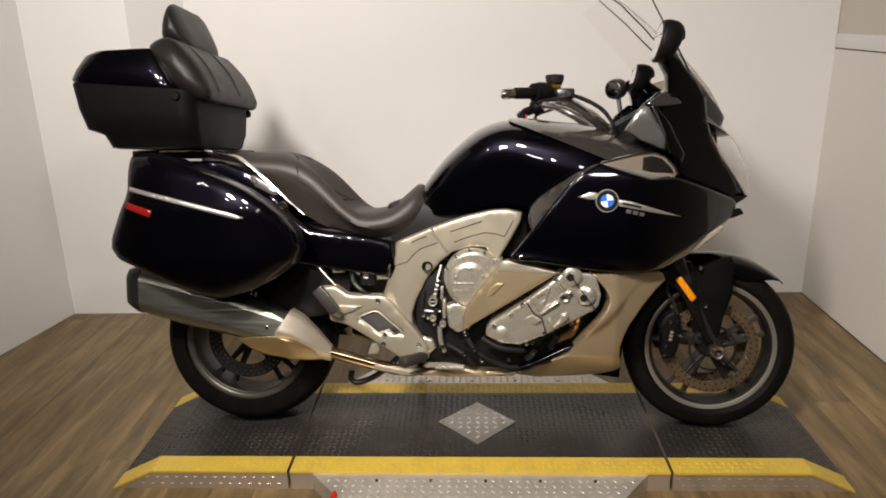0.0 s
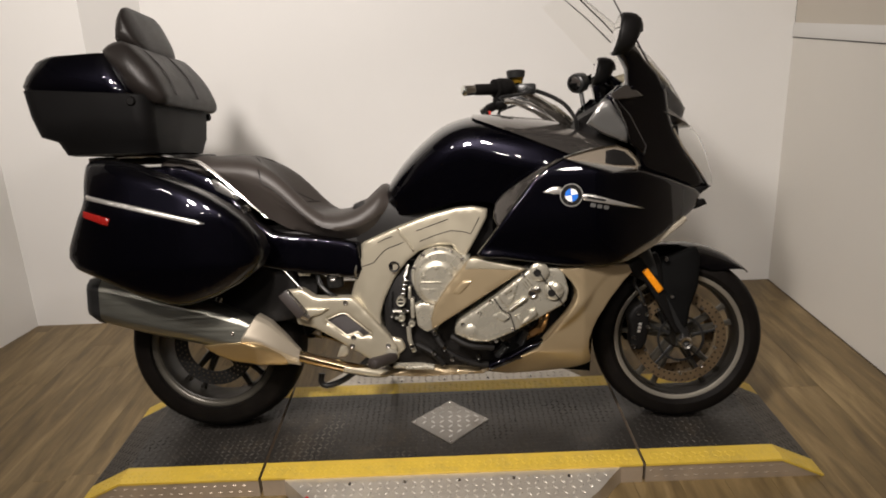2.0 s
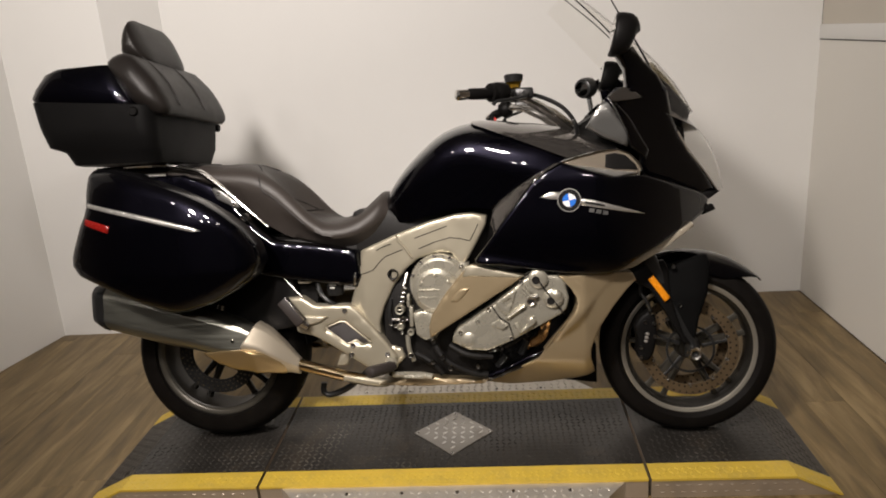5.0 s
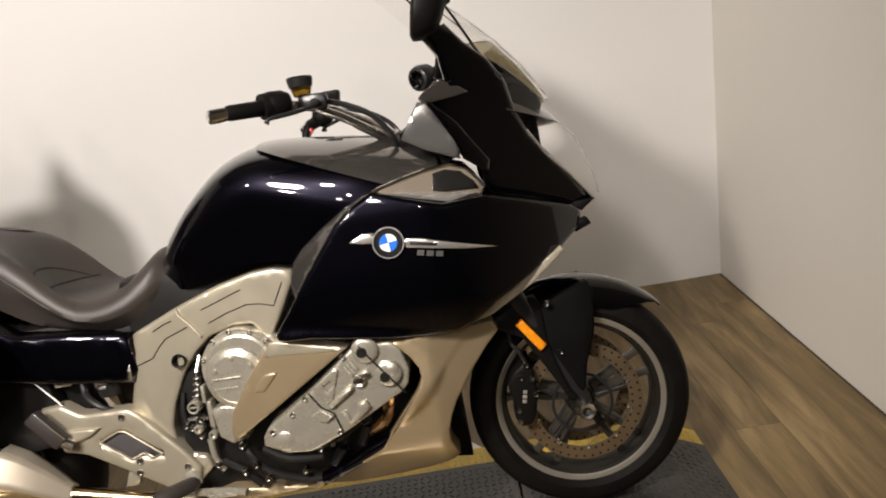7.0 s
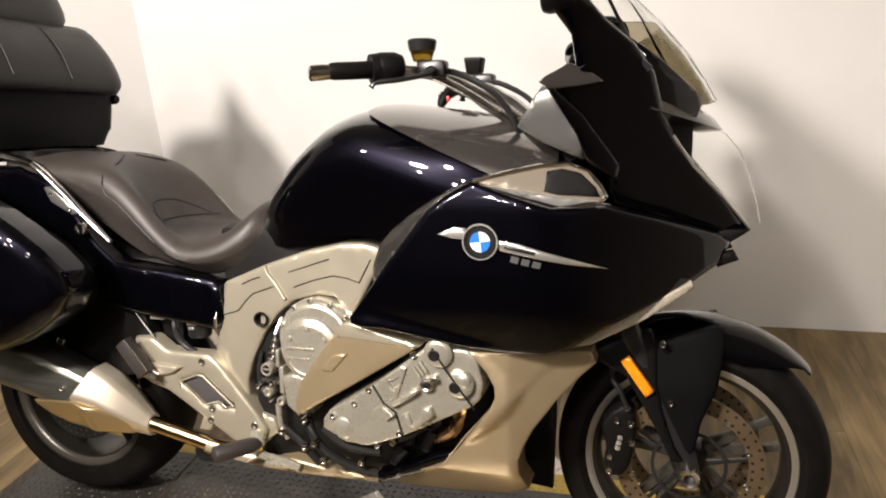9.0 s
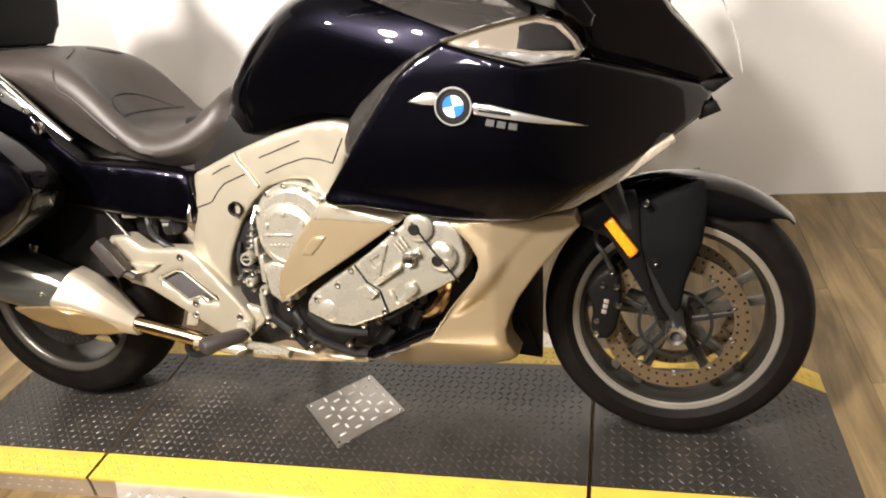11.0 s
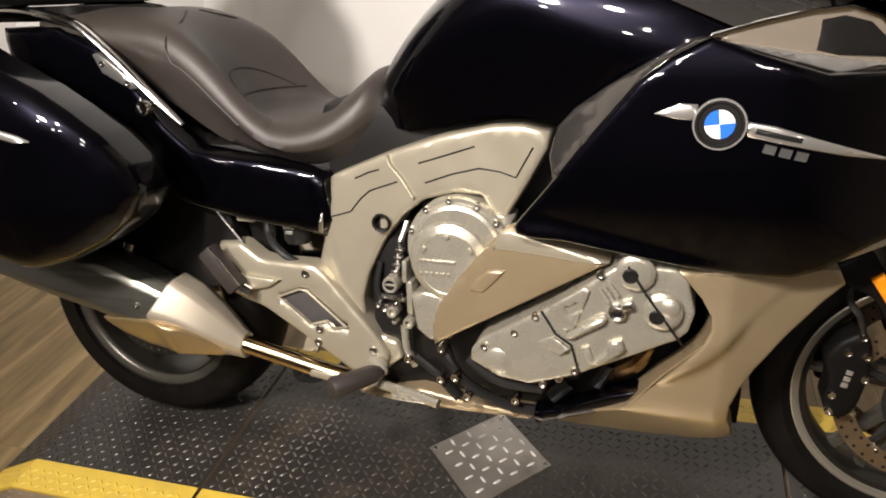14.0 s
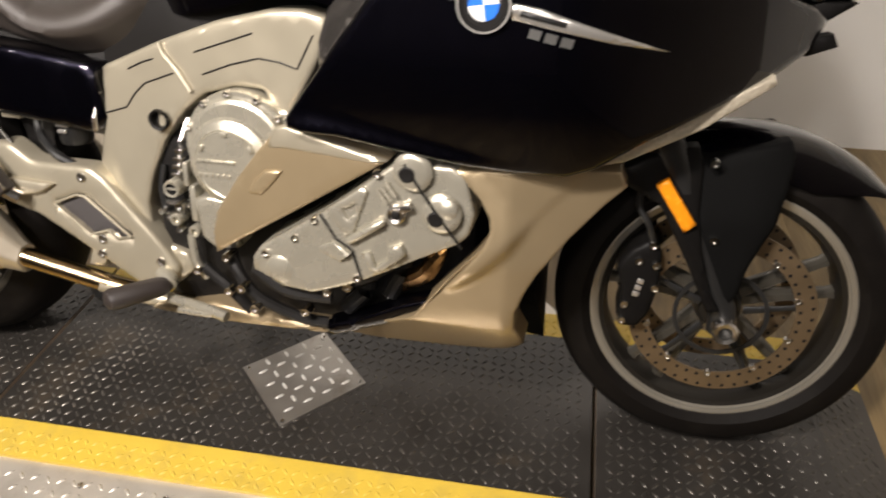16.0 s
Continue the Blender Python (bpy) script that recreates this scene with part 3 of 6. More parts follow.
def spoke(parent, cx, cz, a, r0, r1, wide, y0, thick, name="spoke", mat=None):
    """A tapered cast spoke from the hub out to the rim."""
    rings = []
    d, n = Vector((math.cos(a), 0, math.sin(a))), Vector((-math.sin(a), 0, math.cos(a)))
    for s in (0, 0.25, 0.6, 0.9, 1.0):
        r = r0 + (r1 - r0) * s
        w = wide * (1.25 - 0.55 * s + (0.5 if s > 0.95 else 0))
        t = thick * (1.1 - 0.3 * s)
        c = Vector((cx, y0, cz)) + d * r
        rings.append([c + n * w * u + Vector((0, t * v, 0)) for u, v in ((-1, -0.5), (-0.55, -1), (0.55, -1), (1, -0.5), (1, 0.5), (0.55, 1), (-0.55, 1), (-1, 0.5))])
    return part(name, ring_mesh(rings), mat or RIM, parent)


def disc_plate(cx, cz, y, r0, r1, holes, thick=0.004, rows=3):
    """A flat drilled brake disc ring; returns the disc and its drilled holes."""
    bm = lathe([(r0, y - thick / 2), (r1, y - thick / 2), (r1, y + thick / 2), (r0, y + thick / 2)], (cx, 0, cz), 72, closed=True)
    hb = bmesh.new()
    for k in range(holes):
        for j in range(rows):
            a = 2 * math.pi * (k + j * 0.37) / holes
            r = r0 + (r1 - r0) * (0.22 + 0.56 * j / max(1, rows - 1))
            c = (cx + r * math.cos(a), y - thick / 2 - 0.0006, cz + r * math.sin(a))
            vs = [hb.verts.new((c[0] + 0.0034 * math.cos(b), c[1], c[2] + 0.0034 * math.sin(b))) for b in (math.pi * q / 4 for q in range(8))]
            hb.faces.new(vs)
    return bm, hb


def wheel(name, cx, cz, r, width, bead, rimw, spokes, mat, spoke_mat, look_of):
    w = part(name, lathe(rim_profile(bead, rimw), (cx, 0, cz), 80, closed=True), mat, bike, look_of)
    part("tyre", lathe(tyre_profile(r, width, bead), (cx, 0, cz), 96), RUBBER, w, "worn black road tyre")
    part("hub", lathe([(0, -0.055), (0.034, -0.055), (0.04, -0.045), (0.045, -0.01), (0.045, 0.01), (0.04, 0.045), (0.034, 0.055), (0, 0.055)], (cx, 0, cz), 32), mat, w)
    for k in range(spokes):
        a = 2 * math.pi * (k // 2) / (spokes // 2) + 0.358 + (0.165 if k % 2 else -0.165)
        spoke(w, cx, cz, a, 0.035, bead - 0.018, 0.0115, 0.0, 0.018, "spoke", spoke_mat)
    return w


front_wheel = wheel("front_wheel", FX, FZ, FR, 0.122, 0.224, 0.046, 10, DARKRIM, RIM, "grey cast wheel rim")
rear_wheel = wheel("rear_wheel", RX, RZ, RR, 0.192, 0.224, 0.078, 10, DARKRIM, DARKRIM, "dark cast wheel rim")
part("lip", lathe([(0.2155, -0.0415), (0.2165, -0.0445), (0.2195, -0.0455), (0.2205, -0.0485), (0.2290, -0.0505), (0.2330, -0.0485), (0.229, -0.045), (0.2155, -0.038)], (FX, 0, FZ), 80, closed=True), RIMLIP, front_wheel, "bright machined rim lip")
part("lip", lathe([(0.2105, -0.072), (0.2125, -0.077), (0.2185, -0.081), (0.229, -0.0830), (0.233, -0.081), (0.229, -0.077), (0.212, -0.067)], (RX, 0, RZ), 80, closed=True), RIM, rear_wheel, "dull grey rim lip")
for y in (-0.062, 0.062):
    d, h = disc_plate(FX, FZ, y, 0.127, 0.163, 44, rows=2)
    part("brake_disc", d, DISC, front_wheel, "drilled steel brake disc")
    tagged(part("drilled_pattern", h, DARK, front_wheel, "dark drilled holes"), kind="stuff")
    for k in range(5 if y < 0 else 0):
        a = 2 * math.pi * k / 5 + 0.2
        spoke(front_wheel, FX, FZ, a, 0.04, 0.128, 0.0060, y + 0.003, 0.003, "disc_carrier", BLACKMETAL)
    if y < 0:
        bolts([(FX + 0.130 * math.cos(2 * math.pi * (k + 0.5) / 10), y - 0.002, FZ + 0.130 * math.sin(2 * math.pi * (k + 0.5) / 10)) for k in range(10)], 0.0065, 0.003, BRUSHED, front_wheel, "bobbin")
part("sensor_ring", lathe([(0.075, -0.071), (0.083, -0.071), (0.083, -0.068), (0.075, -0.068)], (FX, 0, FZ), 60, closed=True), BLACKMETAL, front_wheel)
d, h = disc_plate(RX, RZ, -0.075, 0.10, 0.150, 40)
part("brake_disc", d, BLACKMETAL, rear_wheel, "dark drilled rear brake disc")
tagged(part("drilled_pattern", h, BRUSHED, rear_wheel, "bright drilled holes"), kind="stuff")

# axle end and fork legs
axle = part("axle", lathe([(0.012, -0.112), (0.012, -0.142), (0.019, -0.144), (0.022, -0.140), (0.022, -0.10), (0.014, -0.09), (0.014, 0.125), (0.0, 0.125)], (FX, 0, FZ), 28), BRUSHED, bike, "bright hollow axle end")
for s in (-1, 1):
    leg = part("fork_leg", tube([(FX, s * 0.100, FZ - 0.015), (FX - 0.005, s * 0.100, FZ + 0.03), (FX - 0.075, s * 0.102, FZ + 0.17), (FX - 0.16, s * 0.104, 0.66), (FX - 0.22, s * 0.105, 0.80)], [0.026, 0.024, 0.022, 0.030, 0.030], 14), BLACKMETAL, bike, "black fork leg")
    cal = [(1.478, 0.392), (1.500, 0.425), (1.528, 0.445), (1.552, 0.425), (1.556, 0.36), (1.545, 0.30), (1.528, 0.272), (1.498, 0.270), (1.486, 0.30), (1.492, 0.34)]
    c = part("brake_caliper", panel(cal, -0.105, 0.010, 0.02, 0.05, s, 0.15), MATTE, bike, "black four-piston brake caliper with bright bolts")
    if s < 0:
        bolts([(1.535, -0.106, 0.437), (1.515, -0.106, 0.405), (1.545, -0.106, 0.40), (1.499, -0.106, 0.285), (1.50, -0.106, 0.318), (1.548, -0.104, 0.355)], 0.0075, 0.004, CHROME, c)
        for k in range(3):
            part("letter_bar", box(-0.0055, 0.0055, -0.1072, -0.1035, -0.0045, 0.0045, 0.0008), SATIN, c, "pale plain letter bar").matrix_local = pose(1.522 - 0.0025 * k, 0, 0.366 - 0.0125 * k, 0, 10)
    part("brake_hose", tube(smooth_curve([(1.535, s * 0.10, 0.44), (1.52, s * 0.115, 0.48), (1.50, s * 0.11, 0.52), (1.53, s * 0.10, 0.60)]), 0.006, 8), BLACKMETAL, bike)

# front fender: swept over the tyre
def fender_ring(a, r, w):
    skirt = min(0.075, max(0.010, r - 0.243 / math.sin(a)))
    c = Vector((FX, 0, FZ))
    d = Vector((math.cos(a), 0, math.sin(a)))
    out = []
    for k in range(13):
        b = math.pi * k / 12
        y = -w * math.cos(b)
        rr = r - skirt * (1 - math.sin(b) ** 0.75)
        out.append(c + d * rr + Vector((0, y, 0)))
    for k in range(12, -1, -1):
        b = math.pi * k / 12
        out.append(c + d * (r - 0.004 - (skirt - 0.004) * (1 - math.sin(b) ** 0.75)) + Vector((0, -(w - 0.004) * math.cos(b), 0)))
    return out


rings = []
for k in range(33):
    q = k / 32
    a = radians(137 - 93 * q)
    r = 0.338 + 0.003 * math.sin(q * 3.1)
    rings.append(fender_ring(a, r, 0.085 - 0.03 * max(0, q - 0.6) / 0.4))
part("front_fender", ring_mesh(rings), PAINT, bike, "glossy black front fender")
BLADE = [(1.456, 0.575), (1.50, 0.600), (1.546, 0.614), (1.582, 0.617), (1.594, 0.587), (1.598, 0.506), (1.612, 0.442), (1.636, 0.371), (1.658, 0.337), (1.635, 0.335), (1.593, 0.416), (1.533, 0.522), (1.474, 0.550)]
SHELL = [(1.557, 0.604), (1.60, 0.600), (1.671, 0.618), (1.725, 0.632), (1.736, 0.60), (1.730, 0.548), (1.722, 0.499), (1.692, 0.422), (1.682, 0.363), (1.668, 0.335), (1.628, 0.371), (1.598, 0.45), (1.575, 0.53)]
for s in (-1, 1):
    fc = part("fork_cover", panel(SHELL, lambda x, z: -0.122 + 0.22 * max(0, z - 0.50) + 0.25 * max(0, x - 1.69), 0.010, 0.022, 0.03, s, 0.08), BLACKFIN, bike, "matte black fork cover")
    part("fork_blade", panel(BLADE, lambda x, z: -0.138 - 0.02 * max(0, z - 0.45) + 0.25 * max(0, x - (1.60 - 0.9 * (z - 0.45))), 0.007, 0.02, 0.03, s, 0.05), MATTE, fc, "satin black blade along the fork leg")
    if s < 0:
        part("reflector", panel([(1.521, 0.558), (1.538, 0.571), (1.592, 0.497), (1.575, 0.481)], lambda x, z: -0.147 - 0.02 * max(0, z - 0.45), 0.003, 0.012, 0.012), AMBER, fc, "amber side reflector")
        bolts([(1.627, -0.1235, 0.465), (1.606, -0.127, 0.597)], 0.008, 0.005, CHROME, fc, "screw")


# ---- bodywork ----
def fair_surf(x, z):
    y = -0.325 + 0.235 * (max(x - 1.33, 0) / 0.40) ** 1.7
    y += 0.02 * (max(z - 0.90, 0) / 0.06) ** 1.5 * 0.5
    lip = 0.670 + 0.25 * (x - 0.956) if x < 1.0 else 0.681 - 0.2 * (x - 1.0)
    d = max(0, lip - z)
    y -= 0.46 * d * d / (d + 0.006) * max(0.0, min(1.0, (1.37 - x) / 0.14))
    y += 0.75 * max(0.0, 0.80 - z) ** 2
    return y


FAIRING = [(0.956, 0.659), (1.010, 0.728), (1.063, 0.798), (1.142, 0.897), (1.185, 0.930), (1.236, 0.957), (1.30, 0.934), (1.389, 0.906), (1.49, 0.908), (1.60, 0.875), (1.712, 0.836), (1.735, 0.817), (1.716, 0.776), (1.661, 0.741), (1.635, 0.727),
           (1.486, 0.656), (1.42, 0.616), (1.38, 0.603), (1.307, 0.604), (1.236, 0.611), (1.128, 0.628), (1.04, 0.643), (0.985, 0.645), (0.964, 0.649)]
FACET = [(1.023, 0.742), (1.063, 0.798), (1.142, 0.897), (1.185, 0.930), (1.236, 0.957), (1.215, 0.955), (1.15, 0.920), (1.095, 0.885), (1.045, 0.848), (1.018, 0.818), (1.010, 0.775)]


def crease_line(z):
    for a, b in zip(FAIRING, FAIRING[1:6]):
        if a[1] <= z <= b[1]:
            return a[0] + (b[0] - a[0]) * (z - a[1]) / (b[1] - a[1])
    return FAIRING[0][0] if z < 0.7 else FAIRING[5][0]


COWL = [(1.398, 1.268), (1.454, 1.290), (1.490, 1.250), (1.537, 1.212), (1.574, 1.160), (1.593, 1.085), (1.621, 1.028), (1.660, 0.982), (1.718, 0.914), (1.772, 0.842), (1.717, 0.834), (1.611, 0.872), (1.506, 0.906), (1.494, 0.934), (1.490, 0.975), (1.440, 1.06), (1.398, 1.118), (1.405, 1.145), (1.436, 1.165), (1.428, 1.225)]


def cowl_surf(x, z):
    return -(0.09 + 0.55 * (1.74 - x) + 0.3 * (z - 0.93))


for s in (-1, 1):
    sf = part("side_fairing", panel(FAIRING, fair_surf, 0.009, 0.010 if s < 0 else 0.03, 0.05, s), PAINT, bike, "glossy dark blue side fairing")
    part("fairing_facet", panel(FACET, lambda x, z: -0.322 + 0.9 * max(0, crease_line(z) - x), 0.003, 0.02, 0.02, s), DASHGREY, sf, "glossy graphite inner facet of the fairing")
    ck = part("front_cowl", panel(COWL, cowl_surf, 0.014, 0.022, 0.04, s), PAINT, bike, "glossy dark blue front cowl")
    part("cowl_shelf", panel([(1.374, 1.141), (1.384, 1.152), (1.425, 1.176), (1.451, 1.168), (1.487, 1.143), (1.44, 1.134), (1.394, 1.129)], lambda x, z: cowl_surf(x, z) - 0.012 + 0.5 * max(0, z - 1.135), 0.003, 0.012, 0.016, s), DASHGREY, ck, "graphite upper shelf of the cowl")
    part("cowl_edge", panel([(1.386, 1.132), (1.40, 1.130), (1.448, 1.083), (1.514, 0.985), (1.506, 0.955), (1.452, 0.998), (1.436, 1.045)], lambda x, z: cowl_surf(x, z) - 0.010, 0.006, 0.015, 0.02, s), PAINT, ck, "glossy dark raised edge beside the cockpit")
    # side lamp strip under the fairing
    part("marker_strip", panel([(1.395, 0.596), (1.462, 0.608), (1.57, 0.669), (1.663, 0.735), (1.657, 0.748), (1.559, 0.693), (1.457, 0.632)], lambda x, z: -0.205 + 0.25 * max(0, x - 1.56) - 0.2 * max(0, 1.46 - x), 0.004, 0.02, 0.03, s), LEDSTRIP, sf, "ribbed clear lamp strip along the lower edge")
    # chrome flap in front of the tank
    fin_hull = [(1.236, 0.957), (1.30, 0.974), (1.36, 0.986), (1.413, 0.990), (1.452, 0.976), (1.480, 0.945), (1.490, 0.925), (1.478, 0.908), (1.40, 0.902), (1.31, 0.930)]
    fl = part("wind_flap", panel(fin_hull, lambda x, z: -0.315 + 0.30 * max(0, x - 1.25) + 0.25 * max(0, z - 0.93), 0.006, 0.02, 0.02, s), FLAP, bike, "mirror-bright wind flap with a chrome rim")
    part("flap_rim", tube([(x, (-0.317 + 0.30 * max(0, x - 1.25) + 0.25 * max(0, z - 0.93)) * -s, z) for x, z in fin_hull[:8]], 0.0042, 8), CHROME, fl, "chrome rim")
    part("flap_recess", panel([(1.376, 0.975), (1.405, 0.980), (1.44, 0.971), (1.470, 0.942), (1.478, 0.924), (1.40, 0.929), (1.372, 0.936)], lambda x, z: -0.3185 + 0.30 * max(0, x - 1.25) + 0.25 * max(0, z - 0.93), 0.003, 0.015, 0.004, s), DARK, fl)
    part("flap_blade", panel([(1.25, 0.951), (1.40, 0.926), (1.476, 0.916), (1.405, 0.9045), (1.31, 0.933)], lambda x, z: -0.3225 + 0.30 * max(0, x - 1.25) + 0.25 * max(0, z - 0.93), 0.003, 0.02, 0.006, s), SATIN, fl, "bright bare lower blade")
    # silver cockpit trim
    part("cockpit_trim", panel([(1.318, 1.062), (1.350, 1.114), (1.368, 1.139), (1.388, 1.134), (1.443, 1.042), (1.446, 0.998), (1.37, 1.030)], lambda x, z: -0.290 + 0.20 * max(0, 1.10 - z), 0.006, 0.02, 0.03, s), SILVERTRIM, bike, "satin silver cockpit trim")
    part("cockpit_ledge", panel([(1.372, 1.143), (1.413, 1.178), (1.460, 1.174), (1.475, 1.12), (1.455, 1.03), (1.436, 1.040), (1.404, 1.105)], lambda x, z: -0.292 + 0.30 * max(0, 1.10 - z), 0.006, 0.02, 0.03, s), PAINT, bike, "glossy dark ledge beside the cockpit")
    # dark flank that carries the foot of the screen
    part("screen_mount", panel([(1.447, 1.286), (1.50, 1.247), (1.582, 1.189), (1.64, 1.138), (1.668, 1.108), (1.655, 1.075), (1.571, 1.090), (1.523, 1.175)], lambda x, z: -0.215 + 0.9 * max(0, x - 1.57), 0.004, 0.02, 0.02, s), PAINT, ck, "glossy dark flank below the screen")
    # mirrors
    my, mx, mz, ms = (-0.36, 0.0, 1.322, 1.0) if s < 0 else (0.21, 0.03, 1.275, 0.85)
    rings = []
    for x, f in ((1.392, 0.90), (1.394, 0.97), (1.402, 1.0), (1.420, 0.98), (1.438, 0.90), (1.452, 0.72), (1.460, 0.42), (1.462, 0.1)):
        rings.append([(x + mx + 0.012 * math.sin(a), my + 0.066 * ms * f * math.copysign(abs(math.cos(a)) ** 0.8, math.cos(a)), mz + 0.062 * ms * f * math.copysign(abs(math.sin(a)) ** 0.8, math.sin(a))) for a in (2 * math.pi * k / 24 for k in range(24))])
    mr = part("mirror", ring_mesh(rings), MATTE, bike, "black mirror housing", angle=60)
    part("mirror_glass", ring_mesh([[(x + mx + 0.012 * math.sin(a), my + 0.056 * ms * f * math.cos(a), mz + 0.053 * ms * f * math.sin(a)) for a in (2 * math.pi * k / 24 for k in range(24))] for x, f in ((1.3905, 1.0), (1.3925, 1.0))]), MIRROR, mr, smooth=False)

# nose, headlamp and screen
edge_pts = [(1.772, 0.842), (1.711, 0.916), (1.651, 0.979), (1.610, 1.040), (1.571, 1.093)]
rings = []
for k in range(13):
    v = -1 + 2 * k / 12
    rings.append([(x - 0.04 * (1 - v * v) * (z > 0.9), (abs(cowl_surf(x, z)) - 0.006) * v, z) for x, z in edge_pts])
part("nose_recess", ring_mesh(rings, closed=False), DARK, bike, "dark recess behind the headlamp lens")
rings = []
for k in range(17):
    v = -1 + 2 * k / 16
    b = 1 - v * v
    ring = []
    for i, (x, z) in enumerate(edge_pts):
        fx, fz = ((1.800, 0.850), (1.790, 0.905), (1.772, 0.960), (1.750, 1.008), (1.722, 1.040))[i]
        ring.append((x + (fx - x) * b, abs(cowl_surf(x, z)) * v, z + (fz - z) * b))
    rings.append(ring + [(x - 0.003, y * 0.985, z) for x, y, z in ring[::-1]])
part("headlamp_lens", ring_mesh(rings), LENS, bike, "clear wrap-round headlamp lens")
for s in (-1, 1):
    bowl = part("headlamp_bowl", lathe([(0.0, 0), (0.02, 0.004), (0.034, 0.02), (0.038, 0.03)], (0, 0, 0), 24), SILVERTRIM, bike, "grey headlamp bowl")
    bowl.matrix_local = pose(1.615, s * 0.075, 0.965, 0, 0, 90)
    part("lamp_bezel", tube([(x + 0.002, s * (abs(cowl_surf(x, z)) - 0.004), z) for x, z in edge_pts[:4]], 0.0032, 8), SATIN, bike, "thin bright headlamp bezel")
    part("beak", panel([(1.70, 0.842), (1.775, 0.842), (1.738, 0.815), (1.69, 0.818)], -0.07, 0.004, 0.02, 0.068, s), MATTE, bike)
    part("side_beak", panel([(1.70, 0.79), (1.742, 0.80), (1.752, 0.782), (1.71, 0.765)], -0.10, 0.003, 0.02, 0.03, s), MATTE, bike)
# visor that carries the foot of the screen
rings = []
for k in range(17):
    v = -1 + 2 * k / 16
    b = 1 - abs(v) ** 1.8
    cx, cz, y = 1.571 + (1.716 - 1.571) * b, 1.093 + (1.047 - 1.093) * b, 0.236 * v
    rings.append([(cx, y, cz), (cx - 0.02, y, cz + 0.026), (cx - 0.075, y, cz + 0.085 - 0.02 * b), (cx - 0.095, y, cz + 0.06), (cx - 0.05, y, cz - 0.004)])
part("screen_visor", ring_mesh(rings), PAINT, bike, "glossy dark visor under the screen")

SCREEN = [(1.700, 1.112), (1.676, 1.153), (1.639, 1.210), (1.583, 1.275), (1.525, 1.332), (1.45, 1.40), (1.36, 1.475), (1.28, 1.54)]
rings = []
for i, (x, z) in enumerate(SCREEN):
    w = (0.15, 0.20, 0.235, 0.255, 0.265, 0.265, 0.25, 0.20)[i]
    outer, inner = [], []
    for k in range(17):
        v = -1 + 2 * k / 16
        q = Vector((x - (0.12, 0.12, 0.115, 0.105, 0.095, 0.08, 0.06, 0.05)[i] * v * v, w * v, z - 0.02 * v * v))
        outer.append(q)
        inner.append(q + Vector((-0.003, 0, -0.003)))
    rings.append(outer + inner[::-1])
layer = []
for ring in rings[:4]:
    skin = [p + Vector((-0.006, 0, -0.004)) for p in ring[:17]]
    layer.append(skin + [p + Vector((-0.003, 0, -0.002)) for p in skin[::-1]])
part("wind_deflector", ring_mesh(layer), SMOKED, bike, "smoke-tinted lower layer behind the windscreen")
part("windscreen", ring_mesh(rings), CLEAR, bike, "tall clear acrylic windscreen")
for s in (-1, 1):
    part("screen_edge", tube([(x - (0.12, 0.12, 0.115, 0.105, 0.095)[i] - 0.001, s * (0.15, 0.20, 0.235, 0.255, 0.265)[i], z - 0.02) for i, (x, z) in enumerate(SCREEN[:5])], 0.003, 6), BLACKMETAL, bike, "dark lower rim of the screen")
part("antenna", tube([(1.565, -0.262, 1.165), (1.54, -0.262, 1.19), (1.478, -0.26, 1.313), (1.428, -0.26, 1.40), (1.392, -0.26, 1.468), (1.34, -0.26, 1.56)], [0.007, 0.004, 0.003, 0.0025, 0.002, 0.0015], 8), BLACKMETAL, bike, "thin black whip antenna")
part("antenna", tube([(1.60, 0.262, 1.20), (1.51, 0.262, 1.377), (1.405, 0.262, 1.484), (1.296, 0.262, 1.581), (1.24, 0.262, 1.625)], [0.005, 0.003, 0.0025, 0.002, 0.0015], 8), BLACKMETAL, bike, "thin black whip antenna")
pod = part("accessory_pod", lathe([(0, -0.03), (0.030, -0.03), (0.036, -0.026), (0.040, -0.01), (0.038, 0.02), (0.02, 0.035), (0, 0.035)], (0, 0, 0), 24), BLACKMETAL, bike, "round black accessory pod beside the instruments")
pod.matrix_local = pose(1.375, 0.30, 1.245, 10, 0, -40)
part("pod_glass", lathe([(0, -0.0315), (0.027, -0.0315), (0.028, -0.029)], (0, 0, 0), 24), MIRROR, pod)
part("pod_stem", tube([(1.385, 0.305, 1.21), (1.40, 0.29, 1.10)], 0.009, 8), BLACKMETAL, bike)

# instrument cowl between the flanks
rings = []
for x, zt, w in ((1.22, 1.075, 0.08), (1.30, 1.085, 0.13), (1.36, 1.12, 0.17), (1.42, 1.155, 0.19), (1.48, 1.185, 0.19), (1.54, 1.185, 0.18), (1.60, 1.14, 0.15), (1.65, 1.08, 0.11)):
    rings.append([(x, -w, zt - 0.16), (x, -w, zt - 0.05), (x, -w * 0.8, zt - 0.01), (x, -w * 0.3, zt), (x, w * 0.3, zt), (x, w * 0.8, zt - 0.01), (x, w, zt - 0.05), (x, w, zt - 0.16)])
part("instrument_cowl", ring_mesh(rings), MATTE, bike, "black instrument cowl")


# bright plate added where the dash reflects white
part("dash_reflection", panel([(1.352, 1.090), (1.405, 1.150), (1.455, 1.200), (1.478, 1.182), (1.430, 1.120), (1.380, 1.070)], lambda x, z: -0.205, 0.004, 0.02, 0.03), SATIN, bike, "bright satin plate for the white reflection on the dash")


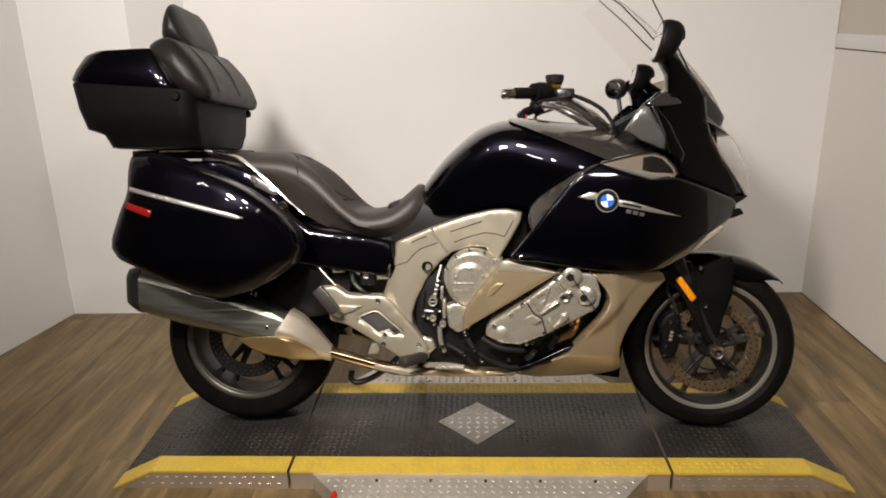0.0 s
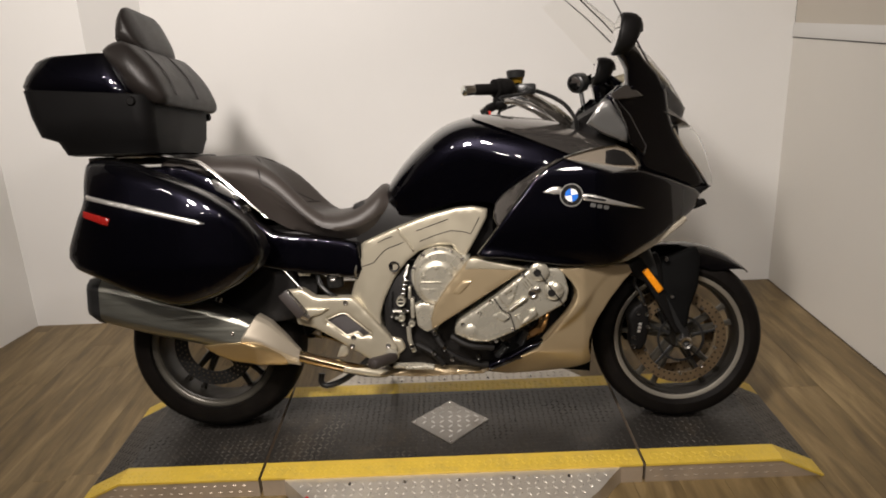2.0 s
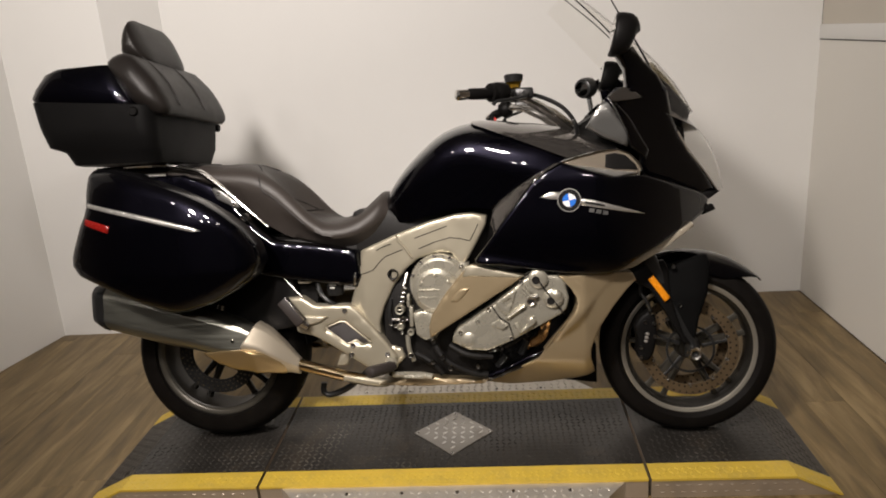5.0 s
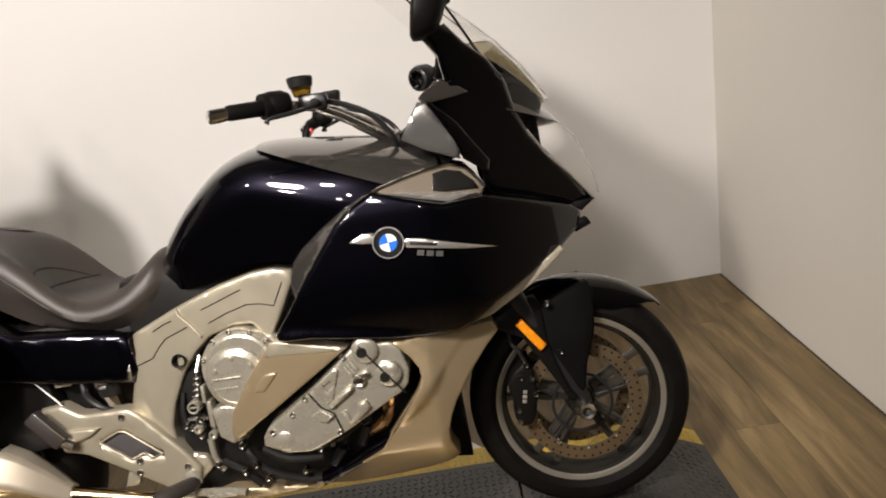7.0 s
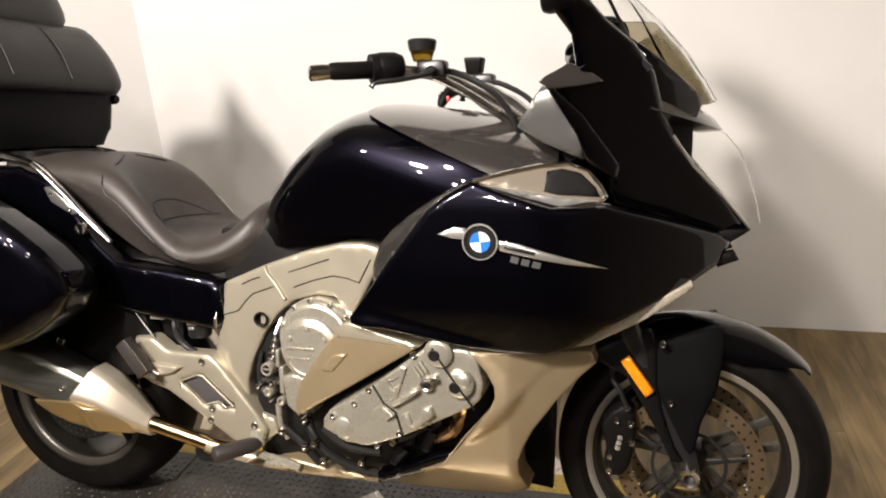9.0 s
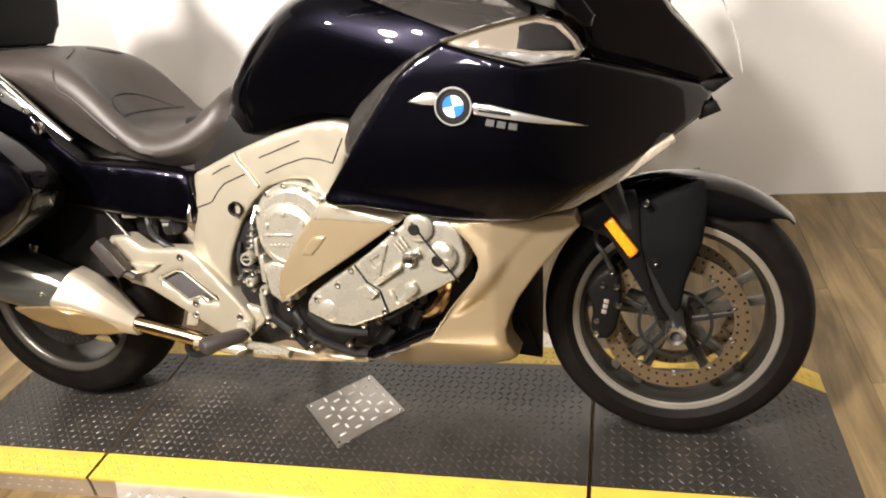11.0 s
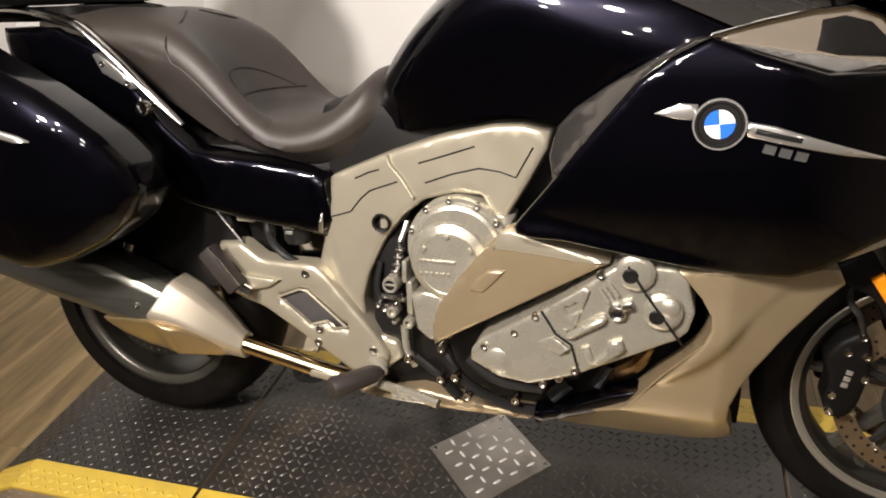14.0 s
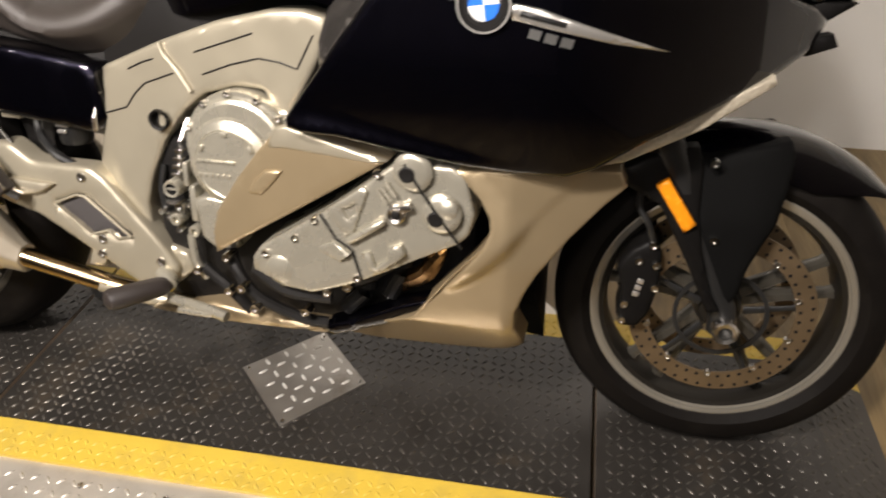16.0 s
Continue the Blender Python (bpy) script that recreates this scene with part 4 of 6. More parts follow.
# tank, lofted front to back
def body_ring(x, zt, zb, w, waist, crown=2.4, n=20):
    """Upper body section: waist is the height of greatest width as a share of the height."""
    ring = []
    zm = zb + (zt - zb) * waist
    for k in range(n + 1):
        a = math.pi * k / n
        c, s_ = math.cos(a), math.sin(a)
        ring.append((x, -w * math.copysign(abs(c) ** (2 / crown), c), zm + (zt - zm) * s_ ** (2 / crown)))
    for k in range(1, 6):
        q = k / 6
        ring.append((x, w * (1 - 0.35 * q), zm - (zm - zb) * q))
    for k in range(5, 0, -1):
        q = k / 6
        ring.append((x, -w * (1 - 0.35 * q), zm - (zm - zb) * q))
    return ring


TANK = [(0.640, 0.868, 0.80, 0.085, 0.3), (0.655, 0.895, 0.78, 0.125, 0.4), (0.70, 0.955, 0.765, 0.165, 0.5), (0.755, 1.012, 0.765, 0.195, 0.58), (0.83, 1.073, 0.775, 0.222, 0.62), (0.895, 1.102, 0.79, 0.238, 0.64), (0.96, 1.113, 0.79, 0.25, 0.62),
        (1.04, 1.108, 0.78, 0.262, 0.56), (1.12, 1.098, 0.78, 0.272, 0.5), (1.20, 1.088, 0.78, 0.275, 0.45), (1.28, 1.06, 0.78, 0.27, 0.4)]


def tank_ring(x, zt, zb, w, waist, n=24):
    """Tank section: a shoulder crease at the waist, rounded above it, drawn in below."""
    zm = zb + (zt - zb) * waist
    half = []
    for k in range(n // 2 + 1):
        v = math.sin(math.pi / 2 * k / (n // 2))
        half.append((w * max(0.0, 1 - 0.12 * v - 0.88 * v ** 3.6) ** 0.6, zm + (zt - zm) * v))
    ring = [(x, -y, z) for y, z in half] + [(x, y, z) for y, z in half[-2::-1]]
    for q in (0.17, 0.33, 0.5, 0.67, 0.83):
        ring.append((x, w * (1 - 0.17 * q), zm - (zm - zb) * q))
    for q in (0.83, 0.67, 0.5, 0.33, 0.17):
        ring.append((x, -w * (1 - 0.17 * q), zm - (zm - zb) * q))
    return ring


TANK_ROWS = stations(TANK, 4)
tank = part("fuel_tank", ring_mesh([tank_ring(*t) for t in TANK_ROWS]), PAINT, bike, "glossy dark blue fuel tank", angle=28)
COVER_ROWS = [r for r in TANK_ROWS if r[0] < 1.19] + [(1.20, 1.088, 0.78, 0.275, 0.46), (1.28, 1.070, 0.78, 0.272, 0.45), (1.36, 1.046, 0.78, 0.264, 0.45), (1.46, 1.016, 0.78, 0.25, 0.45)]


def cover_section(x):
    for a, b in zip(COVER_ROWS, COVER_ROWS[1:]):
        if a[0] <= x <= b[0]:
            q = (x - a[0]) / (b[0] - a[0])
            return [a[i] + (b[i] - a[i]) * q for i in range(1, 5)]
    return list(COVER_ROWS[0][1:]) if x < COVER_ROWS[0][0] else list(COVER_ROWS[-1][1:])


rings = []
for i in range(15):
    u = i / 14
    ring = []
    for k in range(25):
        x, z = 1.1, 1.0
        for _ in range(30):
            zt, zb, w, q = cover_section(x)
            _, y, z = tank_ring(x, zt + 0.007, zb, w + 0.007, q)[k]
            start = 0.95 + 2.37 * max(0.0, 1.100 - z)
            x = 0.5 * x + 0.5 * (start + (1.39 - start) * u)
        ring.append((x, y, z))
    rings.append(ring)
part("tank_cover", ring_mesh(rings), DASHGREY, bike, "satin graphite tank cover", angle=28)

# seat
SEAT = [(-0.135, 1.000, 0.965, 0.13, 0.3, 0.0, 0.0), (-0.10, 1.016, 0.955, 0.150, 0.35, 0.0, 0.0), (0.0, 1.008, 0.925, 0.168, 0.42, 0.0, 0.0), (0.07, 1.006, 0.880, 0.172, 0.52, 0.0, 0.0), (0.12, 1.008, 0.84, 0.174, 0.58, 0.0, 0.005), (0.158, 1.004, 0.80, 0.176, 0.62, 0.002, 0.022), (0.190, 0.988, 0.77, 0.178, 0.63, 0.003, 0.040), (0.218, 0.958, 0.745, 0.180, 0.60, 0.004, 0.060),
        (0.245, 0.915, 0.728, 0.182, 0.55, 0.006, 0.078), (0.275, 0.866, 0.720, 0.184, 0.50, 0.008, 0.090), (0.305, 0.830, 0.714, 0.186, 0.45, 0.010, 0.095), (0.345, 0.813, 0.709, 0.187, 0.42, 0.010, 0.080), (0.40, 0.806, 0.704, 0.187, 0.42, 0.010, 0.040), (0.48, 0.806, 0.694, 0.186, 0.42, 0.008, 0.008), (0.55, 0.828, 0.698, 0.178, 0.42, 0.004, 0.0), (0.60, 0.866, 0.712, 0.163, 0.42, 0.0, 0.0), (0.628, 0.886, 0.732, 0.148, 0.4, 0.0, 0.0), (0.655, 0.868, 0.75, 0.128, 0.4, 0.0, 0.0), (0.70, 0.79, 0.755, 0.112, 0.4, 0.0, 0.0)]
rings = []
for x, zt, zb, w, waist, dish, sweep in stations(SEAT, 4):
    r = body_ring(x, zt, zb, w, waist, 2.5, 28)
    rings.append([(px + sweep * min(1.0, abs(py) / 0.150) ** 2.2, py, pz - (dish * max(0, 1 - (py / (w * 0.8)) ** 2) if pz > zb + (zt - zb) * waist else 0)) for px, py, pz in r])
seat = part("seat", ring_mesh(rings), LEATHER, bike, "black vinyl two-level rider and passenger seat", angle=60)


def on_seat(y):
    """Seat surface along x at a given y, sampled from the upper ring points."""
    out = []
    for r in rings:
        top = r[:29]
        for a, b in zip(top, top[1:]):
            if a[1] <= y <= b[1]:
                q = (y - a[1]) / (b[1] - a[1] + 1e-9)
                out.append(tuple(a[i] + (b[i] - a[i]) * q for i in range(3)))
                break
    return out


def seat_point(x, z, y_hint):
    """The seat's surface nearest to a place on its right flank."""
    best, at = 9.0, None
    for r in rings:
        for p, q in zip(r[:14], r[1:15]):
            for f in (0.0, 0.25, 0.5, 0.75):
                c = [p[i] + (q[i] - p[i]) * f for i in range(3)]
                d = (c[0] - x) ** 2 + (c[2] - z) ** 2 + 0.15 * (c[1] - y_hint) ** 2
                if d < best:
                    best, at = d, c
    return at


# horseshoe seam round the rider's tub: over the lumbar top and down the flanks
HORSESHOE = [(0.172, 1.000, -0.02), (0.186, 0.994, -0.06), (0.206, 0.975, -0.10), (0.216, 0.945, -0.125), (0.222, 0.905, -0.14), (0.236, 0.868, -0.15), (0.268, 0.832, -0.16), (0.312, 0.797, -0.17), (0.36, 0.762, -0.18)]
flank = [seat_point(*p) for p in HORSESHOE]
for side in (-1, 1):
    part("seat_seam", tube(smooth_curve([(p[0], p[1] * -side, p[2]) for p in flank], 3), 0.0024, 6), SEAM, seat, "dark sunken seam round the rider's tub")


def across(height, drop, reach):
    """A line over the lumbar face at a height, falling by drop towards its ends."""
    out = []
    for k in range(17):
        v = -1 + 2 * k / 16
        want = height - drop * abs(v) ** 2.5
        row = [q for q in on_seat(reach * v) if 0.15 < q[0] < 0.50]
        for a, b in zip(row, row[1:]):
            if a[2] >= want > b[2]:
                f = (a[2] - want) / (a[2] - b[2])
                out.append(tuple(a[i] + (b[i] - a[i]) * f for i in range(3)))
                break
    return out


part("seat_pleat", tube(smooth_curve(across(0.876, 0.048, 0.110), 2), 0.0022, 6), SEAM, seat, "dark pleat across the lumbar pad")
part("seat_crease", tube(smooth_curve(across(0.826, 0.002, 0.125), 2), 0.0030, 6), SEAM, seat, "dark fold between lumbar pad and seat")

# topcase
def rounded_rect(x0, x1, w, z, r=0.05, n=6, tilt=0.0):
    pts = []
    for cx, cy, a0 in ((x1 - r, w - r, 0), (x0 + r, w - r, 90), (x0 + r, -w + r, 180), (x1 - r, -w + r, 270)):
        for k in range(n + 1):
            a = radians(a0 + 90 * k / n)
            x = cx + r * math.cos(a)
            pts.append((x, cy + r * math.sin(a), z + tilt * (x - x0)))
    return pts


top_case = part("top_case", ring_mesh([rounded_rect(-0.405, -0.12, 0.215, 1.018, 0.04), rounded_rect(-0.420, -0.105, 0.24, 1.022, 0.05), rounded_rect(-0.438, -0.10, 0.258, 1.066, 0.05, tilt=-0.02), rounded_rect(-0.488, -0.098, 0.27, 1.084, 0.05, tilt=-0.03),
                                       rounded_rect(-0.510, -0.096, 0.282, 1.15, 0.055, tilt=-0.04), rounded_rect(-0.527, -0.094, 0.288, 1.236, 0.06, tilt=-0.07), rounded_rect(-0.523, -0.097, 0.285, 1.239, 0.06, tilt=-0.07)]), BOXGREY, bike, "dark textured lower shell of the top case")
part("lid", ring_mesh([rounded_rect(-0.523, -0.15, 0.285, 1.2393, 0.06, tilt=-0.07), rounded_rect(-0.528, -0.155, 0.289, 1.25, 0.06, tilt=-0.06), rounded_rect(-0.520, -0.17, 0.285, 1.28, 0.07, tilt=-0.02), rounded_rect(-0.495, -0.19, 0.276, 1.325, 0.08, tilt=0.02),
                       rounded_rect(-0.475, -0.20, 0.262, 1.340, 0.08, tilt=0.035), rounded_rect(-0.440, -0.22, 0.22, 1.346, 0.08, tilt=0.035)]), PAINT, top_case, "glossy dark blue lid")


def cushion(sections, y0, y1, roundness=0.05, n=9):
    """A padded cushion: an (x, z) section run across from y0 to y1, shrunk at the ends."""
    cx = sum(p[0] for p in sections) / len(sections)
    cz = sum(p[1] for p in sections) / len(sections)
    rings = []
    for k in range(n + 1):
        v = -1 + 2 * k / n
        e = max(0, abs(v) - (1 - 2 * roundness / (y1 - y0))) / (2 * roundness / (y1 - y0))
        f = math.sqrt(max(0.0, 1 - 0.9 * e * e))
        rings.append([(cx + (x - cx) * f, y0 + (y1 - y0) * (v + 1) / 2, cz + (z - cz) * f) for x, z in sections])
    return ring_mesh(rings)


back_pad = [(-0.262, 1.352), (-0.225, 1.382), (-0.175, 1.388), (-0.13, 1.345), (-0.085, 1.29), (-0.050, 1.215), (-0.052, 1.185), (-0.075, 1.172), (-0.12, 1.19), (-0.175, 1.225), (-0.21, 1.29)]
pad = part("backrest", cushion(rounded(back_pad), -0.285, 0.285, 0.05, 24), PADVINYL, bike, "black vinyl passenger backrest", angle=60)
for y in (-0.15, 0.05):
    part("pad_seam", tube(smooth_curve([(-0.175, y, 1.386), (-0.13, y, 1.346), (-0.085, y, 1.291), (-0.051, y, 1.216)], 4), 0.0022, 6), SEAM, pad)
head_pad = [(-0.268, 1.385), (-0.262, 1.47), (-0.240, 1.522), (-0.222, 1.525), (-0.19, 1.46), (-0.165, 1.40), (-0.160, 1.365), (-0.20, 1.365)]
part("head_pad", cushion(rounded(head_pad), -0.165, 0.195, 0.085, 28), PADVINYL, bike, "black vinyl upper back pad", angle=60)
for y in (-0.287, 0.27):
    part("latch", lathe([(0, -0.006), (0.012, -0.006), (0.016, 0.0), (0.016, 0.02)], (0, 0, 0), 16), MATTE, top_case).matrix_local = pose(-0.15 if y < 0 else -0.098, y, 1.188 if y < 0 else 1.165, 0, 0, 0 if y < 0 else 90)

# luggage rack, tail and grab rails
part("luggage_rack", ring_mesh([rounded_rect(-0.385, -0.02, 0.13, 0.985, 0.05), rounded_rect(-0.39, -0.01, 0.14, 0.995, 0.05), rounded_rect(-0.385, -0.02, 0.135, 1.014, 0.05)]), MATTE, bike, "black luggage rack")
for s in (-1, 1):
    gr = smooth_curve([(-0.30, s * 0.130, 1.010), (-0.15, s * 0.172, 1.013), (-0.07, s * 0.183, 1.004), (0.0, s * 0.187, 0.988), (0.036, s * 0.189, 0.972), (0.11, s * 0.191, 0.912), (0.18, s * 0.193, 0.847), (0.248, s * 0.192, 0.785)], 5)
    plate = part("rail_plate", panel([(0.058, 0.922), (0.070, 0.926), (0.094, 0.914), (0.165, 0.860), (0.142, 0.853), (0.077, 0.886)], -0.202, 0.004, 0.02, 0.02, s), SILVERTRIM, bike, "silver plate below the grab rail")
    if s < 0:
        bolts([(0.083, -0.203, 0.905), (0.138, -0.203, 0.866)], 0.006, 0.003, BRUSHED, plate, "screw")
    part("grab_rail", tube(gr, [0.006 + 0.007 * math.sin(math.pi * i / (len(gr) - 1)) ** 0.5 for i in range(len(gr))], 10, flat=0.7), CHROME, bike, "chrome grab rail")
    part("rack_end", box(-0.385, -0.27, s * 0.13 - 0.012, s * 0.13 + 0.012, 0.992, 1.012, 0.004), CHROME, bike)
    tail = [(-0.20, 0.975), (-0.05, 0.975), (0.05, 0.935), (0.11, 0.885), (0.20, 0.78), (0.26, 0.735), (0.42, 0.715), (0.545, 0.692), (0.560, 0.60), (0.54, 0.565), (0.36, 0.595), (0.20, 0.62), (0.05, 0.65), (-0.15, 0.70)]
    part("tail_panel", panel(tail, lambda x, z: -0.180 + 0.06 * max(0, z - 0.85) - 0.02 * math.sin(max(0, min(1, (x - 0.1) / 0.4)) * 3.14), 0.012, 0.026, 0.05, s), PAINT, bike, "glossy dark tail panel below the seat")

# panniers
PANNIER = [(-0.282, 0.984), (-0.262, 1.002), (-0.20, 1.000), (-0.126, 0.986), (-0.028, 0.948), (0.06, 0.912), (0.120, 0.882), (0.175, 0.845), (0.228, 0.798), (0.265, 0.745), (0.280, 0.69), (0.255, 0.640), (0.200, 0.597), (0.128, 0.561), (0.044, 0.536), (-0.002, 0.533), (-0.108, 0.566), (-0.247, 0.628), (-0.322, 0.656), (-0.352, 0.692), (-0.347, 0.730), (-0.278, 0.872)]


def pannier_surf(x, z):
    y = -0.455 + 1.1 * max(0, x - 0.03) ** 2 + 0.9 * max(0, -0.1 - x) ** 2
    y += 0.20 * max(0, z - 0.82) + 0.9 * max(0, z - 0.92) ** 1.5
    y += 0.22 * max(0, 0.66 - z)
    return y


for s in (-1, 1):
    pn = part("pannier", panel(PANNIER, pannier_surf, 0.030, 0.017 if s < 0 else 0.04, 0.06, s, 0.10), PAINT, bike, "glossy dark blue hard pannier")
    part("inner_shell", panel([(-0.03 + x * 0.82, 0.72 + (z - 0.77) * 0.72) for x, z in PANNIER], -0.37, 0.02, 0.06, 0.16, s), MATTE, pn)
    strip = [(-0.256, 0.894), (-0.11, 0.861), (0.0, 0.834), (0.10, 0.806), (0.122, 0.795), (0.095, 0.793), (-0.02, 0.823), (-0.12, 0.848), (-0.256, 0.880)]
    part("trim_strip", panel(strip, lambda x, z: pannier_surf(x, z) - 0.006, 0.004, 0.02, 0.012, s), SATIN, pn, "chrome trim strip")
    part("reflector", panel([(-0.265, 0.846), (-0.172, 0.820), (-0.180, 0.797), (-0.268, 0.826)], lambda x, z: pannier_surf(x, z) - 0.004, 0.003, 0.015, 0.010, s), REDREF, pn, "red side reflector")
    part("lock", lathe([(0, -0.003), (0.007, -0.003), (0.008, -0.006), (0.014, -0.006), (0.017, 0), (0.017, 0.012)], (0, 0, 0), 20), CHROME, bike, "chrome lock").matrix_local = pose(0.175, s * 0.213, 0.820, 0, 0, 0 if s < 0 else 180)

# ---- frame and engine ----
FRAME_LINE = [(0.558, 0.690), (0.68, 0.741), (0.795, 0.781), (0.89, 0.803), (0.945, 0.806), (0.994, 0.795), (0.990, 0.765), (0.955, 0.70), (0.912, 0.628), (0.893, 0.626), (0.872, 0.674), (0.82, 0.676), (0.757, 0.658), (0.712, 0.622), (0.668, 0.565), (0.632, 0.495), (0.614, 0.44), (0.616, 0.395), (0.640, 0.362), (0.685, 0.350), (0.698, 0.318), (0.66, 0.283),
              (0.618, 0.30), (0.52, 0.47), (0.510, 0.505), (0.533, 0.57), (0.556, 0.64)]


def frame_surf(x, z):
    return -0.175 - 0.02 * math.sin(max(0, min(1, (x - 0.6) / 0.4)) * 1.57) + 0.02 * max(0, 0.56 - x) / 0.05


for s in (-1, 1):
    fr = part("main_frame", panel(FRAME_LINE, frame_surf, 0.009, 0.018, 0.06, s, 0.07), FRAME, bike, "champagne-painted cast main frame")

    def groove(pts, name="groove"):
        part(name, tube([(x, (frame_surf(x, z) - 0.0002) * -s, z) for x, z in smooth_curve_2d(pts)], 0.0016, 6), DARK, fr, "dark panel groove")

    def smooth_curve_2d(pts):
        out = []
        for a, b in zip(pts, pts[1:]):
            for k in range(5):
                out.append((a[0] + (b[0] - a[0]) * k / 5, a[1] + (b[1] - a[1]) * k / 5))
        return out + [pts[-1]]

    groove([(0.750, 0.728), (0.81, 0.748), (0.860, 0.765)])
    groove([(0.615, 0.690), (0.645, 0.704), (0.668, 0.711)])
    groove([(0.762, 0.692), (0.815, 0.712), (0.868, 0.726), (0.905, 0.722), (0.935, 0.713), (0.958, 0.755), (0.965, 0.768)])
    groove([(0.545, 0.605), (0.60, 0.622), (0.622, 0.648), (0.645, 0.668), (0.705, 0.690)])
    part("frame_rib", tube([(x, (frame_surf(x, z) - 0.001) * -s, z) for x, z in ((0.686, 0.740), (0.692, 0.722), (0.715, 0.697), (0.738, 0.662))], 0.007, 10, flat=0.6), FRAME, fr)
    part("frame_bore", lathe([(0.0, 0.012), (0.013, 0.012), (0.0145, -0.0005), (0.018, -0.002), (0.019, 0.003)], (0, 0, 0), 28), DARK, fr).matrix_local = pose(0.670, -0.192 if s < 0 else 0.192, 0.608, 0, 0, 0 if s < 0 else 180)
    HANGER = [(0.285, 0.535), (0.345, 0.540), (0.392, 0.508), (0.515, 0.508), (0.545, 0.485), (0.638, 0.375), (0.672, 0.325), (0.662, 0.285), (0.622, 0.262), (0.575, 0.283), (0.51, 0.325), (0.452, 0.362), (0.385, 0.400), (0.325, 0.414), (0.318, 0.455)]
    INS = [(0.428, 0.430), (0.480, 0.452), (0.498, 0.450), (0.582, 0.378), (0.553, 0.370), (0.534, 0.386), (0.497, 0.374)]
    hg = part("footrest_hanger", panel(HANGER, lambda x, z: -0.196 + 0.05 * max(0, 0.45 - x), 0.010, 0.02, 0.035, s, 0.1, holes=[INS]), FRAME, bike, "champagne-painted footrest hanger")
    part("insert", panel(INS, lambda x, z: -0.189, 0.003, 0.02, 0.01, s), INSERT, hg, "grey rubber-like insert")
    part("insert_rim", tube([(x, -0.1965 * -s, z) for x, z in INS + INS[:1]], 0.0025, 8), FRAME, hg)
    part("hanger_blade", panel([(0.318, 0.455), (0.33, 0.475), (0.44, 0.470), (0.41, 0.452), (0.345, 0.435)], lambda x, z: -0.205, 0.004, 0.02, 0.012, s), FRAME, hg)
    if s < 0:
        bolts([(0.498, -0.196, 0.488), (0.520, -0.196, 0.366), (0.514, -0.196, 0.335), (0.639, -0.196, 0.333)], 0.0095, 0.004, BRUSHED, hg)
    # passenger peg, folded up, and rider peg
    peg = part("passenger_peg", box(-0.052, 0.052, -0.016, 0.016, -0.0185, 0.0185, 0.005), PEG, bike, "rubber passenger footpeg, folded")
    peg.matrix_local = pose(0.324, s * 0.229, 0.495, 0, 51.5, 0)
    part("peg_rail", box(-0.050, 0.050, -0.0175, -0.0135, 0.0165, 0.020, 0.001), BRUSHED, peg, "bright edge of the peg")
    part("peg_hinge", tube([(0.350, s * 0.222, 0.455), (0.372, s * 0.215, 0.440)], 0.013, 10), CHROME, bike)
    part("rider_peg", tube([(0.664, s * 0.214, 0.300), (0.660, s * 0.220, 0.300), (0.650, s * 0.235, 0.300), (0.600, s * 0.300, 0.301), (0.595, s * 0.307, 0.301), (0.592, s * 0.311, 0.301)], [0.010, 0.018, 0.022, 0.024, 0.020, 0.010], 14, flat=0.85), PEG, bike, "brown-black rubber rider footpeg")
    part("peg_bracket", tube([(0.640, s * 0.195, 0.312), (0.660, s * 0.212, 0.304), (0.668, s * 0.222, 0.300)], [0.016, 0.018, 0.012], 12), ENGINE, bike)

# block behind everything so that no light leaks through the engine bay
part("engine_block", box(0.62, 1.24, -0.165, 0.165, 0.235, 0.60, 0.03), DARK, bike, "dark engine block")
part("under_tank_frame", box(0.52, 1.02, -0.135, 0.135, 0.62, 0.83, 0.03), DARK, bike, "dark frame below the tank")
part("under_seat_frame", box(-0.18, 0.60, -0.13, 0.13, 0.58, 0.74, 0.03), DARK, bike, "dark rear subframe")
part("swing_arm", tube([(0.60, 0.11, 0.40), (0.35, 0.125, 0.37), (0.10, 0.13, 0.33), (RX, 0.125, RZ)], [0.05, 0.045, 0.05, 0.06], 12), BLACKMETAL, bike, "black swing arm")
part("rear_hugger", ring_mesh([[Vector((RX + r * math.cos(a), y, RZ + r * math.sin(a))) for r, y in ((0.345, -0.10), (0.36, -0.06), (0.362, 0.06), (0.345, 0.10), (0.338, 0.09), (0.352, 0.05), (0.35, -0.05), (0.338, -0.09))] for a in (radians(5 + 8 * k) for k in range(12))]), MATTE, bike, "black rear mudguard")

# clutch cover and lower covers
CX, CZ = 0.818, 0.553
OX, OZ = 0.829, 0.574
cl = part("clutch_cover", lathe([(0, -0.220), (0.080, -0.220), (0.086, -0.217), (0.0885, -0.211), (0.091, -0.209), (0.098, -0.209), (0.100, -0.204), (0.100, -0.16)], (OX, 0, OZ), 64), ENGINE, bike, "cast silver clutch cover", angle=24)
part("clutch_dome", lathe([(0, -0.2345), (0.0575, -0.2350), (0.0590, -0.2325), (0.0605, -0.2335), (0.074, -0.2265), (0.079, -0.2190)], (0.818, 0, 0.553), 64), ENGINE, cl, "raised round face of the clutch cover", angle=24)
bolts([(OX + 0.0945 * math.cos(radians(a)), -0.2085, OZ + 0.0945 * math.sin(radians(a))) for a in (38, 66, 98, 128, 160, 205)], 0.0062, 0.008, BRUSHED, cl)
